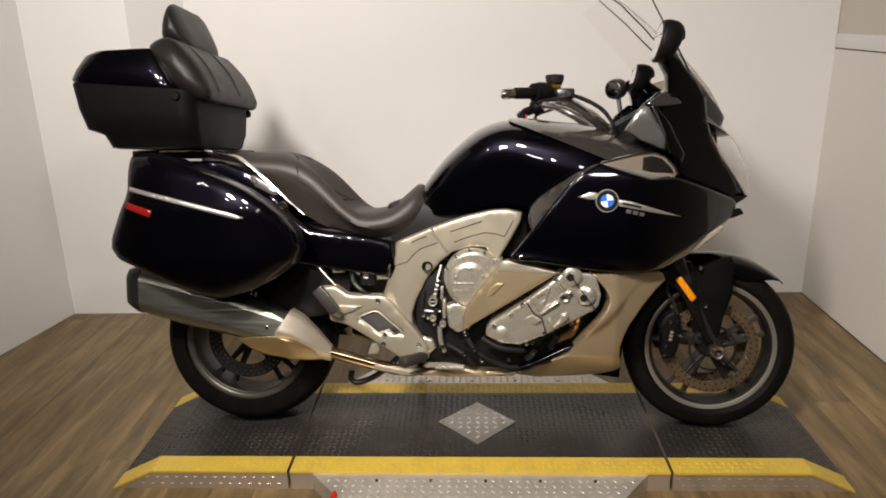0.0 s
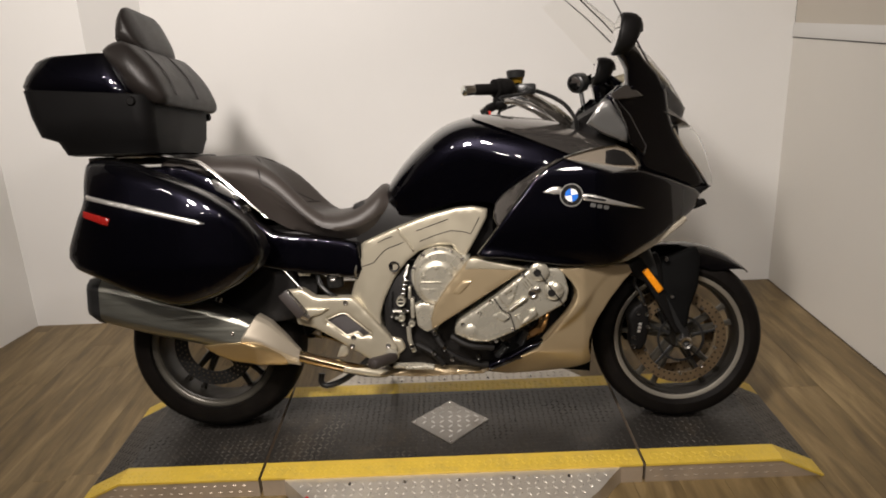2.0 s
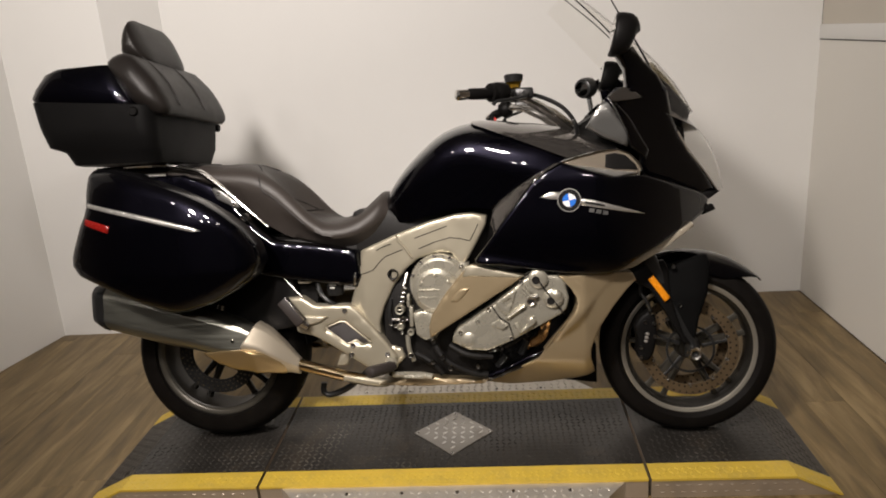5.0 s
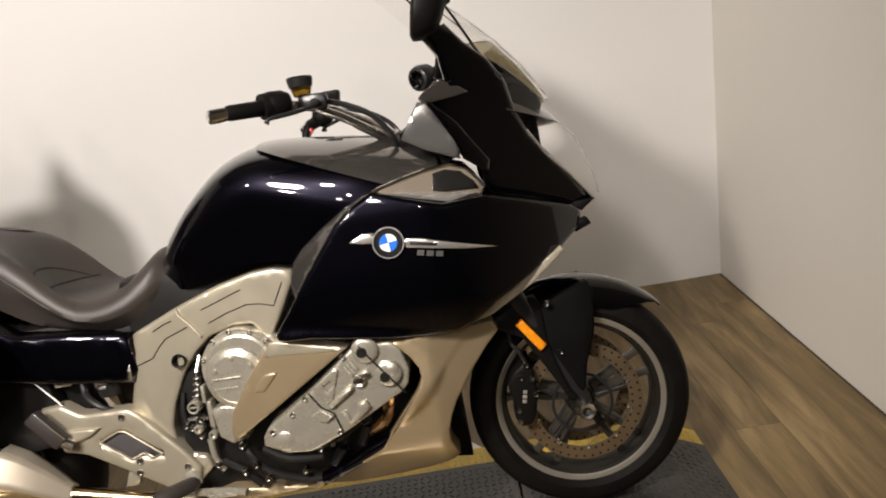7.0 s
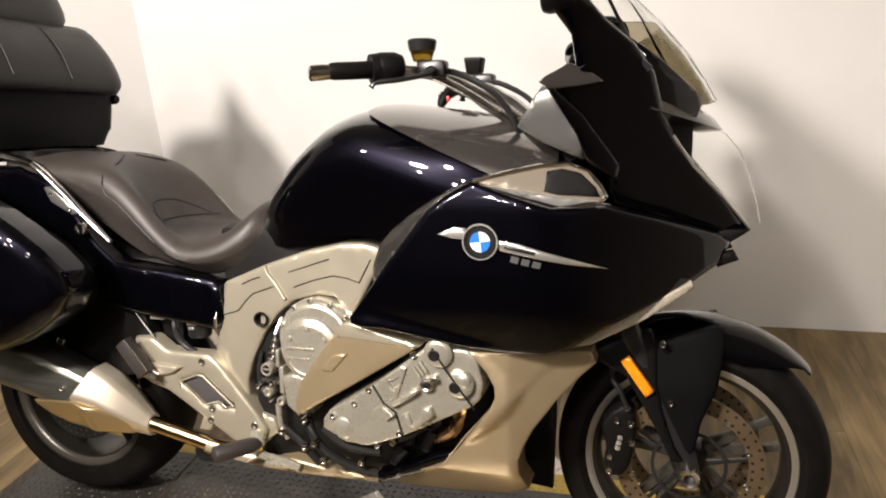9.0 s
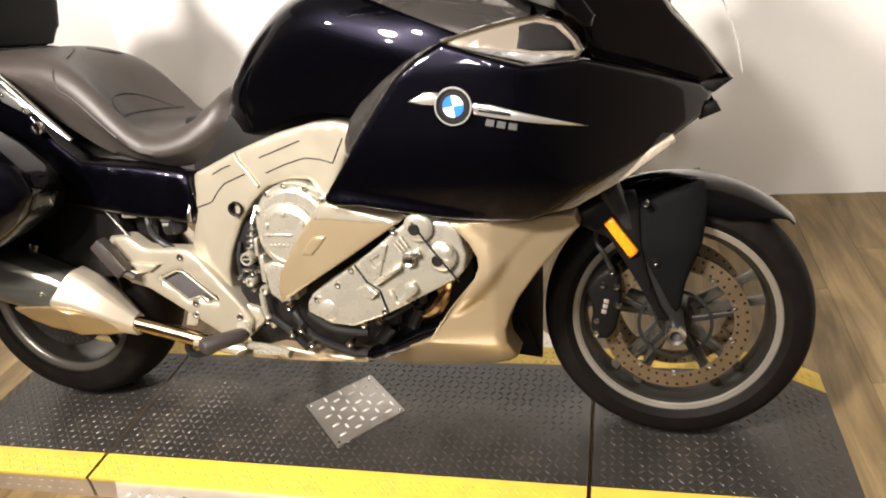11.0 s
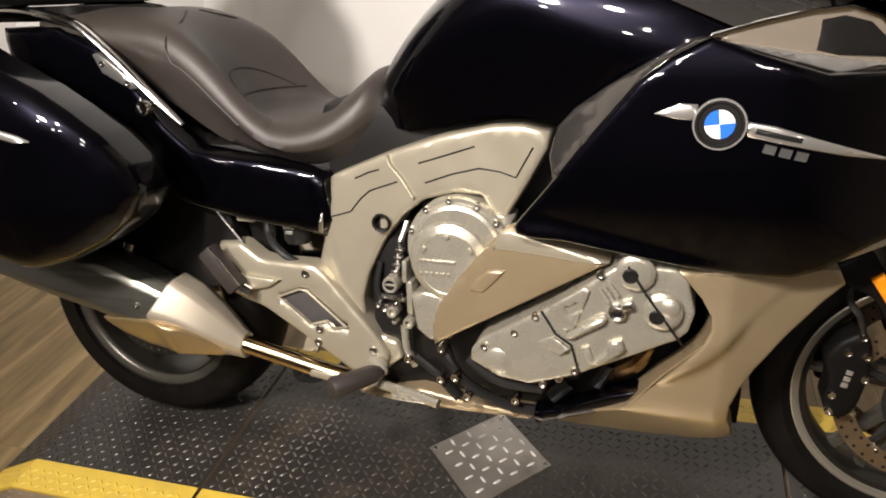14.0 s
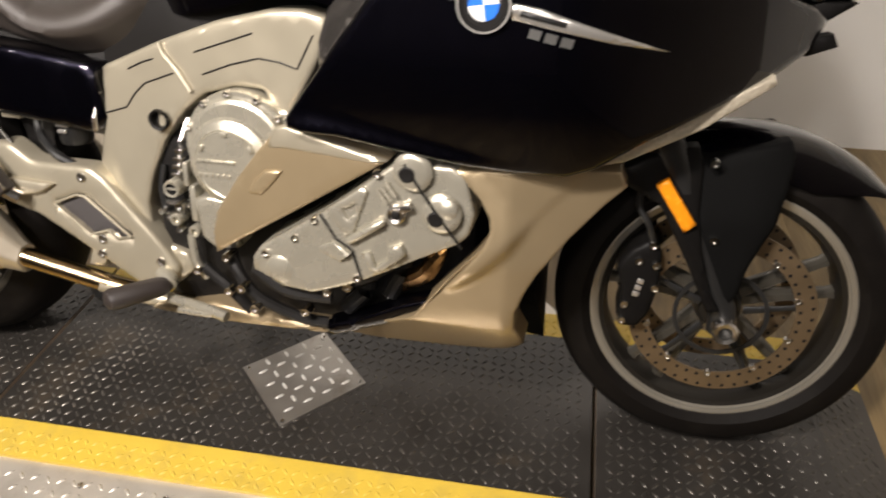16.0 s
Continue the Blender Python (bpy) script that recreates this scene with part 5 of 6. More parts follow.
for a in (35, 92, 150):
    part("cast_tab", box(-0.006, 0.006, -0.2385, -0.230, -0.006, 0.002, 0.0015), ENGINE, cl).matrix_local = pose(CX + 0.055 * math.cos(radians(a)), 0, CZ + 0.055 * math.sin(radians(a)), 0, 90 - a)
part("cast_ledge", box(0.763, 0.832, -0.2385, -0.232, 0.5555, 0.5600, 0.001), ENGINE, cl)
for k in range(6):
    part("letter_bar", box(0.762 + 0.0105 * k, 0.7685 + 0.0105 * k, -0.2365, -0.232, 0.529, 0.5355, 0.0008), ENGINE, cl)
part("lower_cover", panel([(0.736, 0.478), (0.762, 0.486), (0.815, 0.478), (0.815, 0.392), (0.772, 0.384), (0.745, 0.405)], -0.218, 0.006, 0.02, 0.06, -1, 0.06), ENGINE, bike, "cast silver lower cover")
part("casting_block", box(0.706, 0.716, -0.212, -0.17, 0.512, 0.556, 0.003), ENGINE, bike, "narrow cast bracket beside the clutch").rotation_euler = (0, 0.02, 0)
for k in range(4):
    part("cast_rung", box(0.690 + 0.004 * k, 0.706 + 0.004 * k, -0.206, -0.185, 0.512 + 0.015 * k, 0.518 + 0.015 * k, 0.0015), BRUSHED, bike)
plug = part("sight_plug", lathe([(0.0105, -0.212), (0.0145, -0.213), (0.0165, -0.209), (0.0165, -0.17)], (0.690, 0, 0.489), 22), ENGINE, bike, "cast sight plug with a dark slot")
part("plug_face", lathe([(0, -0.2085), (0.012, -0.2085), (0.012, -0.2)], (0.690, 0, 0.489), 18), DARK, plug)
part("plug_slot", box(0.680, 0.700, -0.2105, -0.2075, 0.487, 0.491, 0.0008), ENGINE, plug)
part("casting_block", box(0.722, 0.736, -0.210, -0.17, 0.430, 0.500, 0.005), ENGINE, bike, "small cast block beside the clutch")
bolts([(0.657, -0.196, 0.438), (0.672, -0.198, 0.432), (0.688, -0.20, 0.440), (0.694, -0.202, 0.410)], 0.0075, 0.007, BRUSHED, bike, "nut", 6, 0.02)
part("upper_cover", panel([(0.86, 0.655), (0.93, 0.64), (0.92, 0.60), (0.87, 0.62)], -0.20, 0.006, 0.02, 0.05), ENGINE, bike)

MID = [(0.928, 0.634), (0.945, 0.640), (1.02, 0.622), (1.112, 0.602), (1.096, 0.592), (0.94, 0.492), (0.797, 0.402), (0.795, 0.44), (0.806, 0.480), (0.85, 0.545), (0.893, 0.597)]


def mid_surf(x, z):
    return -0.268 - 0.02 * max(0, x - 0.85) / 0.25


mp = part("middle_panel", panel(MID, lambda x, z: mid_surf(x, z), 0.007, 0.02, 0.05, -1), CHAMP, bike, "champagne-painted middle panel")
# paler strip that puts a highlight along the panel's top
part("panel_highlight_band", panel([(0.925, 0.637), (0.945, 0.642), (1.02, 0.624), (1.112, 0.603), (1.09, 0.598), (0.94, 0.606), (0.91, 0.602)], lambda x, z: mid_surf(x, z) - 0.003, 0.004, 0.02, 0.01), FRAME, mp)
part("panel_badge", panel([(0.869, 0.522), (0.882, 0.545), (0.904, 0.566), (0.938, 0.570), (0.922, 0.550), (0.895, 0.522)], lambda x, z: mid_surf(x, z) - 0.005, 0.005, 0.01, 0.008), CHAMP, mp, "raised oval badge")
part("middle_panel", panel(MID, lambda x, z: mid_surf(x, z), 0.007, 0.03, 0.05, 1), CHAMP, bike, "champagne-painted middle panel")

HEAD = [(0.875, 0.413), (0.890, 0.435), (1.012, 0.515), (1.122, 0.600), (1.142, 0.604), (1.214, 0.602), (1.234, 0.588), (1.250, 0.530), (1.242, 0.495), (1.226, 0.477), (1.062, 0.394), (0.985, 0.364), (0.925, 0.366), (0.872, 0.392)]
hd = part("cylinder_head", panel(HEAD, lambda x, z: -0.285 - 0.012 * math.sin(max(0, min(1, (x - 0.9) / 0.3)) * 3.1), 0.006, 0.018, 0.12, -1, 0.05), ENGINE, bike, "cast silver cylinder head cover")
part("cylinder_head", panel(HEAD, -0.285, 0.012, 0.03, 0.12, 1, 0.08), ENGINE, bike)
HY = -0.298
for x, z, px_, pz in ((1.154, 0.593, 1.147, 0.590), (1.200, 0.530, 1.192, 0.523)):
    part("spark_boss", lathe([(0.0, -0.004), (0.022, -0.004), (0.026, -0.0025), (0.031, 0.001), (0.032, 0.006)], (x, HY, z), 32), ENGINE, hd, "round cast boss")
    part("rubber_plug", lathe([(0, -0.002), (0.010, -0.003), (0.0125, -0.001), (0.013, 0.008)], (px_, HY - 0.004, pz), 24), DARK, hd, "black rubber plug")
part("spark_dome", lathe([(0.0, -0.0095), (0.009, -0.0085), (0.016, -0.0045), (0.018, 0.0)], (1.210, HY, 0.540), 24), ENGINE, hd, "bright cast dome")
part("cover_joint", tube([(1.143, HY - 0.003, 0.606), (1.166, HY - 0.006, 0.572), (1.186, HY - 0.005, 0.544), (1.209, HY - 0.005, 0.513), (1.234, HY - 0.001, 0.478)], 0.0022, 6), DARK, hd, "dark cover joint")
part("cover_joint", tube([(1.004, HY + 0.001, 0.510), (1.030, HY - 0.001, 0.471), (1.057, HY - 0.002, 0.454), (1.072, HY, 0.400)], 0.0022, 6), DARK, hd, "dark cover joint")
part("cast_frame", panel([(1.016, 0.520), (1.078, 0.564), (1.085, 0.556), (1.074, 0.524), (1.060, 0.482), (1.050, 0.476), (1.034, 0.492)], HY - 0.004, 0.003, 0.010, 0.010, -1, 0, None, [[(1.044, 0.522), (1.064, 0.533), (1.068, 0.520), (1.052, 0.508)]]), ENGINE, hd, "raised cast frame round a pocket")
part("cast_rib", tube([(1.050, HY - 0.002, 0.469), (1.055, HY - 0.004, 0.473), (1.106, HY - 0.004, 0.508), (1.112, HY - 0.002, 0.512)], [0.005, 0.009, 0.009, 0.005], 12, flat=0.8), ENGINE, hd, "round cast rib")
for x, z in ((1.100, 0.561), (1.107, 0.566), (1.114, 0.574)):
    part("cast_fin", tube([(x, HY - 0.002, z), (x + 0.016, HY - 0.004, z - 0.021)], 0.0026, 8), ENGINE, hd)
part("cast_boss", lathe([(0.007, -0.006), (0.012, -0.008), (0.015, -0.005), (0.016, 0.004)], (1.130, HY, 0.523), 18), BRUSHED, hd, "bright boss round the socket")
part("socket", box(1.1245, 1.1355, HY - 0.0085, HY, 0.5175, 0.5285, 0.001), DARK, hd, "dark square socket")
part("cast_lug", box(-0.010, 0.008, -0.006, 0.006, -0.006, 0.006, 0.002), BRUSHED, hd).matrix_local = pose(1.147, HY - 0.002, 0.537, 0, -25)
part("cast_step", panel([(1.073, 0.451), (1.087, 0.456), (1.097, 0.430), (1.117, 0.448), (1.117, 0.467), (1.139, 0.474), (1.146, 0.456), (1.111, 0.428), (1.091, 0.420)], HY - 0.007, 0.003, 0.010, 0.012), ENGINE, hd, "stepped cast ledge")
part("cast_facet", panel([(0.980, 0.446), (1.028, 0.466), (1.055, 0.449), (1.038, 0.433)], lambda x, z: HY + 0.005 - 0.25 * max(0, x - 0.99), 0.003, 0.010, 0.012), ENGINE, hd, "slanted cast facet")
part("cast_dome", lathe([(0, -0.006), (0.020, -0.005), (0.028, -0.001), (0.032, 0.006)], (0.928, -0.286, 0.398), 24), ENGINE, hd, "shallow cast dome")
bolts([(0.901, -0.286, 0.424), (0.957, -0.289, 0.460), (0.994, -0.292, 0.496), (1.047, -0.297, 0.444), (1.064, -0.296, 0.404), (1.008, -0.29, 0.366), (1.10, -0.296, 0.585)], 0.0075, 0.006, BRUSHED, hd)

# dark pipes, hoses and small castings in the gap ahead of the frame
for pts, r, m in (([(0.716, -0.17, 0.61), (0.704, -0.19, 0.56), (0.698, -0.19, 0.50)], 0.006, BRUSHED), ([(0.655, -0.17, 0.52), (0.650, -0.18, 0.47), (0.660, -0.18, 0.42)], 0.006, BLACKMETAL),
                  ([(0.66, -0.18, 0.452), (0.715, -0.19, 0.452)], 0.006, BRUSHED), ([(0.712, -0.20, 0.40), (0.716, -0.20, 0.35), (0.728, -0.19, 0.31)], 0.008, ENGINE),
                  ([(0.80, -0.22, 0.39), (0.82, -0.235, 0.35), (0.86, -0.24, 0.31), (0.93, -0.23, 0.275), (0.98, -0.22, 0.265)], 0.011, DARK), ([(0.86, -0.25, 0.375), (0.92, -0.26, 0.345), (1.00, -0.25, 0.335)], 0.012, DARK),
                  ([(0.74, -0.21, 0.34), (0.79, -0.225, 0.315), (0.83, -0.22, 0.27)], 0.011, DARK), ([(0.98, -0.22, 0.35), (1.05, -0.23, 0.37), (1.10, -0.22, 0.40)], 0.013, DARK),
                  ([(1.10, -0.19, 0.44), (1.115, -0.20, 0.39), (1.09, -0.20, 0.33)], 0.016, BLACKMETAL), ([(1.04, -0.19, 0.40), (1.05, -0.20, 0.34), (1.01, -0.20, 0.29)], 0.016, BLACKMETAL), ([(1.185, -0.185, 0.475), (1.178, -0.205, 0.43), (1.158, -0.205, 0.385), (1.11, -0.19, 0.35)], 0.017, COPPER)):
    part("engine_pipe", tube(smooth_curve(pts, 4), r, 10), m, bike)
bolts([(0.805, -0.245, 0.385), (0.835, -0.258, 0.335), (0.80, -0.24, 0.315), (0.86, -0.262, 0.30), (0.99, -0.245, 0.355), (1.03, -0.25, 0.36), (0.70, -0.205, 0.455), (0.72, -0.205, 0.33), (0.95, -0.25, 0.30)], 0.009, 0.006, CHROME, bike, depth=0.02)
bolts([(0.69, -0.2, 0.43), (0.724, -0.2, 0.41)], 0.012, 0.012, ENGINE, bike, "casting", 18, 0.02)
part("sump_pan", panel([(0.66, 0.238), (0.74, 0.262), (0.82, 0.25), (0.93, 0.244), (0.985, 0.242), (0.965, 0.226), (0.75, 0.220), (0.60, 0.226)], -0.20, 0.01, 0.03, 0.3), CHAMP, bike, "champagne-painted sump edge")
part("hanger_tab", panel([(0.468, 0.330), (0.452, 0.290), (0.489, 0.290), (0.500, 0.330)], -0.165, 0.003, 0.015, 0.012), FRAME, bike, "pale bracket behind the footrest hanger")
part("brake_pedal", tube(smooth_curve([(0.66, -0.215, 0.268), (0.70, -0.23, 0.272), (0.76, -0.25, 0.276), (0.80, -0.26, 0.272)], 4), [0.010] * 13, 10), ENGINE, bike, "cast brake pedal")
part("pedal_pad", box(0.70, 0.788, -0.262, -0.240, 0.266, 0.277, 0.004), ENGINE, bike, "cast aluminium pedal pad")

# belly fairing
BELLY = [(1.219, 0.600), (1.258, 0.556), (1.274, 0.528), (1.276, 0.506), (1.264, 0.476), (1.216, 0.412), (1.150, 0.326), (1.10, 0.301), (1.0, 0.254), (0.962, 0.232), (1.05, 0.218), (1.184, 0.228), (1.262, 0.240), (1.316, 0.256), (1.334, 0.268), (1.328, 0.292), (1.319, 0.320), (1.319, 0.352),
         (1.331, 0.390), (1.350, 0.428), (1.393, 0.486), (1.442, 0.539), (1.474, 0.567), (1.462, 0.592), (1.396, 0.600), (1.30, 0.602)]


def belly_surf(x, z):
    """Flank with a wing along the engine opening, that stands proud and ends in a step, and a keel that tucks under."""
    along = 0.693 * (x - 1.332) + 0.721 * (z - 0.522)
    off = -0.721 * (x - 1.332) + 0.693 * (z - 0.522)
    span = max(0.0, min(1.0, -along / 0.185))
    swell = math.sin(math.pi * min(1.0, span * 0.98 + 0.02)) ** 0.7
    wing = 0.021 * swell * max(0.0, min(1.0, (off + 0.004 + 0.021 * swell) / (0.003 + 0.021 * swell)))
    keel = 0.320 - 0.02 * (x - 1.15)
    low = max(0.0, keel - z)
    front = max(0.0, min(1.0, (x - 1.12) / 0.20))
    tuck = (1 - front) * 0.72 * low + front * 3.6 * max(0.0, 0.365 - z) ** 2
    return -0.278 - wing + 0.14 * max(0, 0.44 - z) + tuck + 0.62 * max(0, x - 1.30) ** 1.15


for s in (-1, 1):
    bl = part("belly_fairing", panel(BELLY, belly_surf, 0.004, 0.009 if s < 0 else 0.03, 0.07, s, 0.03), CHAMP, bike, "champagne-painted belly fairing")
    part("fairing_lip", tube([(x, (belly_surf(x, z) + 0.004) * -s, z) for x, z in ((1.272, 0.486), (1.209, 0.410), (1.151, 0.326), (1.10, 0.300), (1.0, 0.255), (0.966, 0.236))], 0.003, 8, flat=0.6), CHAMP, bl)
part("belly_floor", box(0.98, 1.24, -0.14, 0.14, 0.225, 0.255, 0.008), CHAMP, bike)
part("radiator_duct", ring_mesh([[(1.24, -0.18, 0.385), (1.24, -0.12, 0.30), (1.24, -0.01, 0.185), (1.24, 0.01, 0.185), (1.24, 0.12, 0.30), (1.24, 0.18, 0.385)], [(1.342, -0.17, 0.352), (1.348, -0.12, 0.30), (1.358, -0.01, 0.172), (1.358, 0.01, 0.172), (1.348, 0.12, 0.30), (1.342, 0.17, 0.352)]]), BLACKFIN, bike, "black keel of the radiator duct", smooth=False)
part("inner_lip", panel([(0.985, 0.245), (1.10, 0.290), (1.152, 0.318), (1.176, 0.352), (1.12, 0.332), (1.04, 0.290), (0.98, 0.268)], lambda x, z: -0.236 - 0.1 * max(0, z - 0.27), 0.006, 0.02, 0.04), PAINT, bike, "glossy black inner lip of the belly fairing")
part("radiator", box(1.27, 1.31, -0.17, 0.17, 0.24, 0.58, 0.01), DARK, bike, "dark radiator")

# exhaust
MUFF_SECTION = [(-1.0, -0.55), (-0.985, -0.38), (-0.93, 0.50), (-0.82, 0.72), (-0.42, 0.96), (0.2, 1.0), (0.85, 0.6), (1.0, 0.0), (0.85, -0.6), (0.3, -1.0), (-0.5, -1.0), (-0.88, -0.80)]
TIP_SECTION = [(-1.0, 0.0), (-0.96, 0.12), (-0.55, 0.84), (-0.30, 0.98), (0.3, 1.0), (0.9, 0.6), (1.0, 0.0), (0.85, -0.75), (0.2, -1.3), (-0.50, -1.15), (-0.90, -0.30), (-0.99, -0.13)]


def muffler_ring(x, zc, yc, hz, hy, section=MUFF_SECTION, slant=0.0):
    s = -1 if yc > 0 else 1
    return [(x + slant * max(-0.2, b), yc + s * hy * a, zc + hz * b) for a, b in rounded(section, 0.05)]


for s in (-1, 1):
    ys = s * 0.205
    body = [(-0.335, 0.534, 0.02, 0.075, 0.060), (-0.25, 0.513, 0.02, 0.079, 0.062), (-0.12, 0.478, 0.018, 0.080, 0.062), (0.0, 0.449, 0.014, 0.078, 0.062), (0.08, 0.424, 0.011, 0.074, 0.061), (0.15, 0.405, 0.008, 0.064, 0.059), (0.215, 0.378, 0.002, 0.050, 0.050)]
    mu = part("muffler", ring_mesh([muffler_ring(x, z, ys + s * dy, h, w) for x, z, dy, h, w in body]), MUFF, bike, "polished steel muffler with warped reflections", angle=24)
    bolts([(0.125, s * 0.276, 0.408)], 0.005, 0.003, CHROME, mu)
    part("end_cap", ring_mesh([muffler_ring(x, z, ys + s * 0.02, h, w) for x, z, h, w in ((-0.366, 0.541, 0.052, 0.043), (-0.363, 0.540, 0.066, 0.052), (-0.338, 0.534, 0.077, 0.061), (-0.318, 0.529, 0.079, 0.063))]), BLACKMETAL, mu, "dark end cap", angle=60)
    part("outlet", tube([(-0.373, ys + s * 0.02, 0.545), (-0.34, ys + s * 0.02, 0.536)], 0.026, 16), DARK, mu)
    tip = [(0.158, 0.397, 0.010, 0.064, 0.066, 0.040), (0.163, 0.396, 0.011, 0.066, 0.068, 0.038), (0.216, 0.379, 0.003, 0.058, 0.062, 0.022), (0.272, 0.342, -0.008, 0.045, 0.048, 0.010), (0.318, 0.308, -0.016, 0.028, 0.029, 0.004), (0.328, 0.301, -0.018, 0.025, 0.026, 0.003), (0.330, 0.300, -0.018, 0.018, 0.018, 0.0)]
    part("muffler_tip", ring_mesh([muffler_ring(x, z, ys + s * dy, h, w, TIP_SECTION, sl) for x, z, dy, h, w, sl in tip]), TIPSTEEL, mu, "satin pale steel muffler tip", angle=26)
    SHIELD = [(0.018, 0.366), (0.060, 0.328), (0.113, 0.304), (0.206, 0.289), (0.278, 0.278), (0.306, 0.281), (0.313, 0.295), (0.291, 0.314), (0.226, 0.361), (0.161, 0.378), (0.076, 0.374)]
    part("tip_shield", panel(SHIELD, lambda x, z: -0.284 + 0.62 * max(0, x - 0.20) + 0.45 * max(0, 0.375 - 0.45 * max(0, x - 0.16) - z) + 0.06 * max(0, 0.16 - x), 0.006, 0.014, 0.05, s, 0.06), FLOORGOLD, mu, "lower heat shield of the muffler, gold from painted floor reflection")
    part("exhaust_pipe", tube([(0.316, s * 0.188, 0.304), (0.40, s * 0.174, 0.277), (0.48, s * 0.161, 0.251), (0.56, s * 0.150, 0.230)], 0.0205, 20), PIPEGOLD, bike, "polished bronze-tinted exhaust pipe")
    part("pipe_shield", tube(smooth_curve([(0.470, s * 0.163, 0.252), (0.482, s * 0.161, 0.249), (0.52, s * 0.156, 0.240), (0.58, s * 0.150, 0.226), (0.63, s * 0.145, 0.220)], 3), [0.016, 0.0195, 0.021, 0.021, 0.021, 0.021, 0.021, 0.021, 0.021, 0.020, 0.019, 0.017, 0.012], 16, flat=0.9), FRAME, bike, "pale satin pipe shield")

# small things in the dark bay below the tail
part("connector", box(0.335, 0.378, -0.178, -0.160, 0.583, 0.606, 0.004), FRAME, bike, "cream cable connector with a dark slot")
part("connector_slot", box(0.345, 0.368, -0.1795, -0.177, 0.591, 0.598, 0.001), DARK, bike)
can = part("canister", lathe([(0, -0.04), (0.026, -0.04), (0.030, -0.034), (0.030, 0.034), (0.026, 0.04), (0, 0.04)], (0, 0, 0), 20), BLACKMETAL, bike, "black canister with a bright label")
can.matrix_local = pose(0.455, -0.135, 0.575, 90)
for k in range(3):
    part("label_bar", box(0.437 + 0.003 * k, 0.472 - 0.006 * k, -0.1695, -0.164, 0.584 - 0.012 * k, 0.591 - 0.012 * k, 0.001), SATIN, bike, "bright bar of an unreadable label")
part("brake_line", tube([(0.268, -0.172, 0.622), (0.32, -0.176, 0.565), (0.366, -0.18, 0.515)], 0.0035, 8), BRUSHED, bike, "bright thin brake line")
part("hose", tube(smooth_curve([(0.40, -0.165, 0.585), (0.41, -0.172, 0.55), (0.44, -0.178, 0.52), (0.47, -0.17, 0.50)], 4), 0.008, 8), BLACKMETAL, bike)
part("frame_buckle", tube([(0.548, -0.172, 0.645), (0.536, -0.182, 0.60), (0.532, -0.178, 0.575)], 0.005, 8), BRUSHED, bike, "bright wire clip")
part("muffler_bracket", tube([(0.06, -0.19, 0.515), (0.05, -0.205, 0.48), (0.045, -0.215, 0.455)], [0.014, 0.011, 0.016], 12), BRUSHED, bike, "bright muffler bracket")
part("pannier_carrier", panel([(-0.12, 0.60), (0.10, 0.62), (0.30, 0.66), (0.33, 0.52), (0.31, 0.43), (0.18, 0.41), (0.0, 0.455)], -0.170, 0.006, 0.03, 0.04), DARK, bike, "black pannier carrier plate")
part("rear_shock", tube([(0.26, -0.06, 0.60), (0.20, -0.06, 0.45)], 0.03, 12), BLACKMETAL, bike, "black rear shock")
part("tail_seam", tube([(0.235, -0.188, 0.632), (0.30, -0.192, 0.622), (0.33, -0.190, 0.618)], 0.003, 6), BRUSHED, bike)

part("inner_mudguard", panel([(-0.10, 0.67), (0.37, 0.66), (0.39, 0.56), (0.37, 0.40), (0.31, 0.40), (0.22, 0.43), (0.10, 0.50), (-0.08, 0.58)], -0.115, 0.004, 0.04, 0.02), DARK, bike, "black inner mudguard")
bolts([(0.30, -0.106, 0.52), (0.33, -0.106, 0.60), (0.24, -0.106, 0.61)], 0.009, 0.006, BRUSHED, bike, "screw", depth=0.01)
# centre stand and side stand
part("centre_stand", tube(smooth_curve([(0.56, -0.05, 0.26), (0.47, -0.06, 0.185), (0.40, -0.06, 0.155), (0.37, -0.06, 0.165), (0.372, -0.06, 0.20)], 4), 0.011, 10), BLACKMETAL, bike, "black folded centre stand")
part("side_stand", tube([(0.62, 0.16, 0.26), (0.60, 0.26, 0.12), (0.59, 0.335, 0.075)], [0.014, 0.012, 0.012], 10), BLACKMETAL, bike, "black side stand")

# handlebars
def reach(s, pts):
    """The left bar sits lower and closer in, with the steering at rest against the lean."""
    out = []
    for x, y, z in pts:
        if s > 0 and x < 1.09:
            z -= 0.26 * (1.09 - x) * 0.6
            x, y = 1.09 + (x - 1.09) * 0.6, 0.22 + (y - 0.22) * 0.42
        out.append((x, s * y, z))
    return out


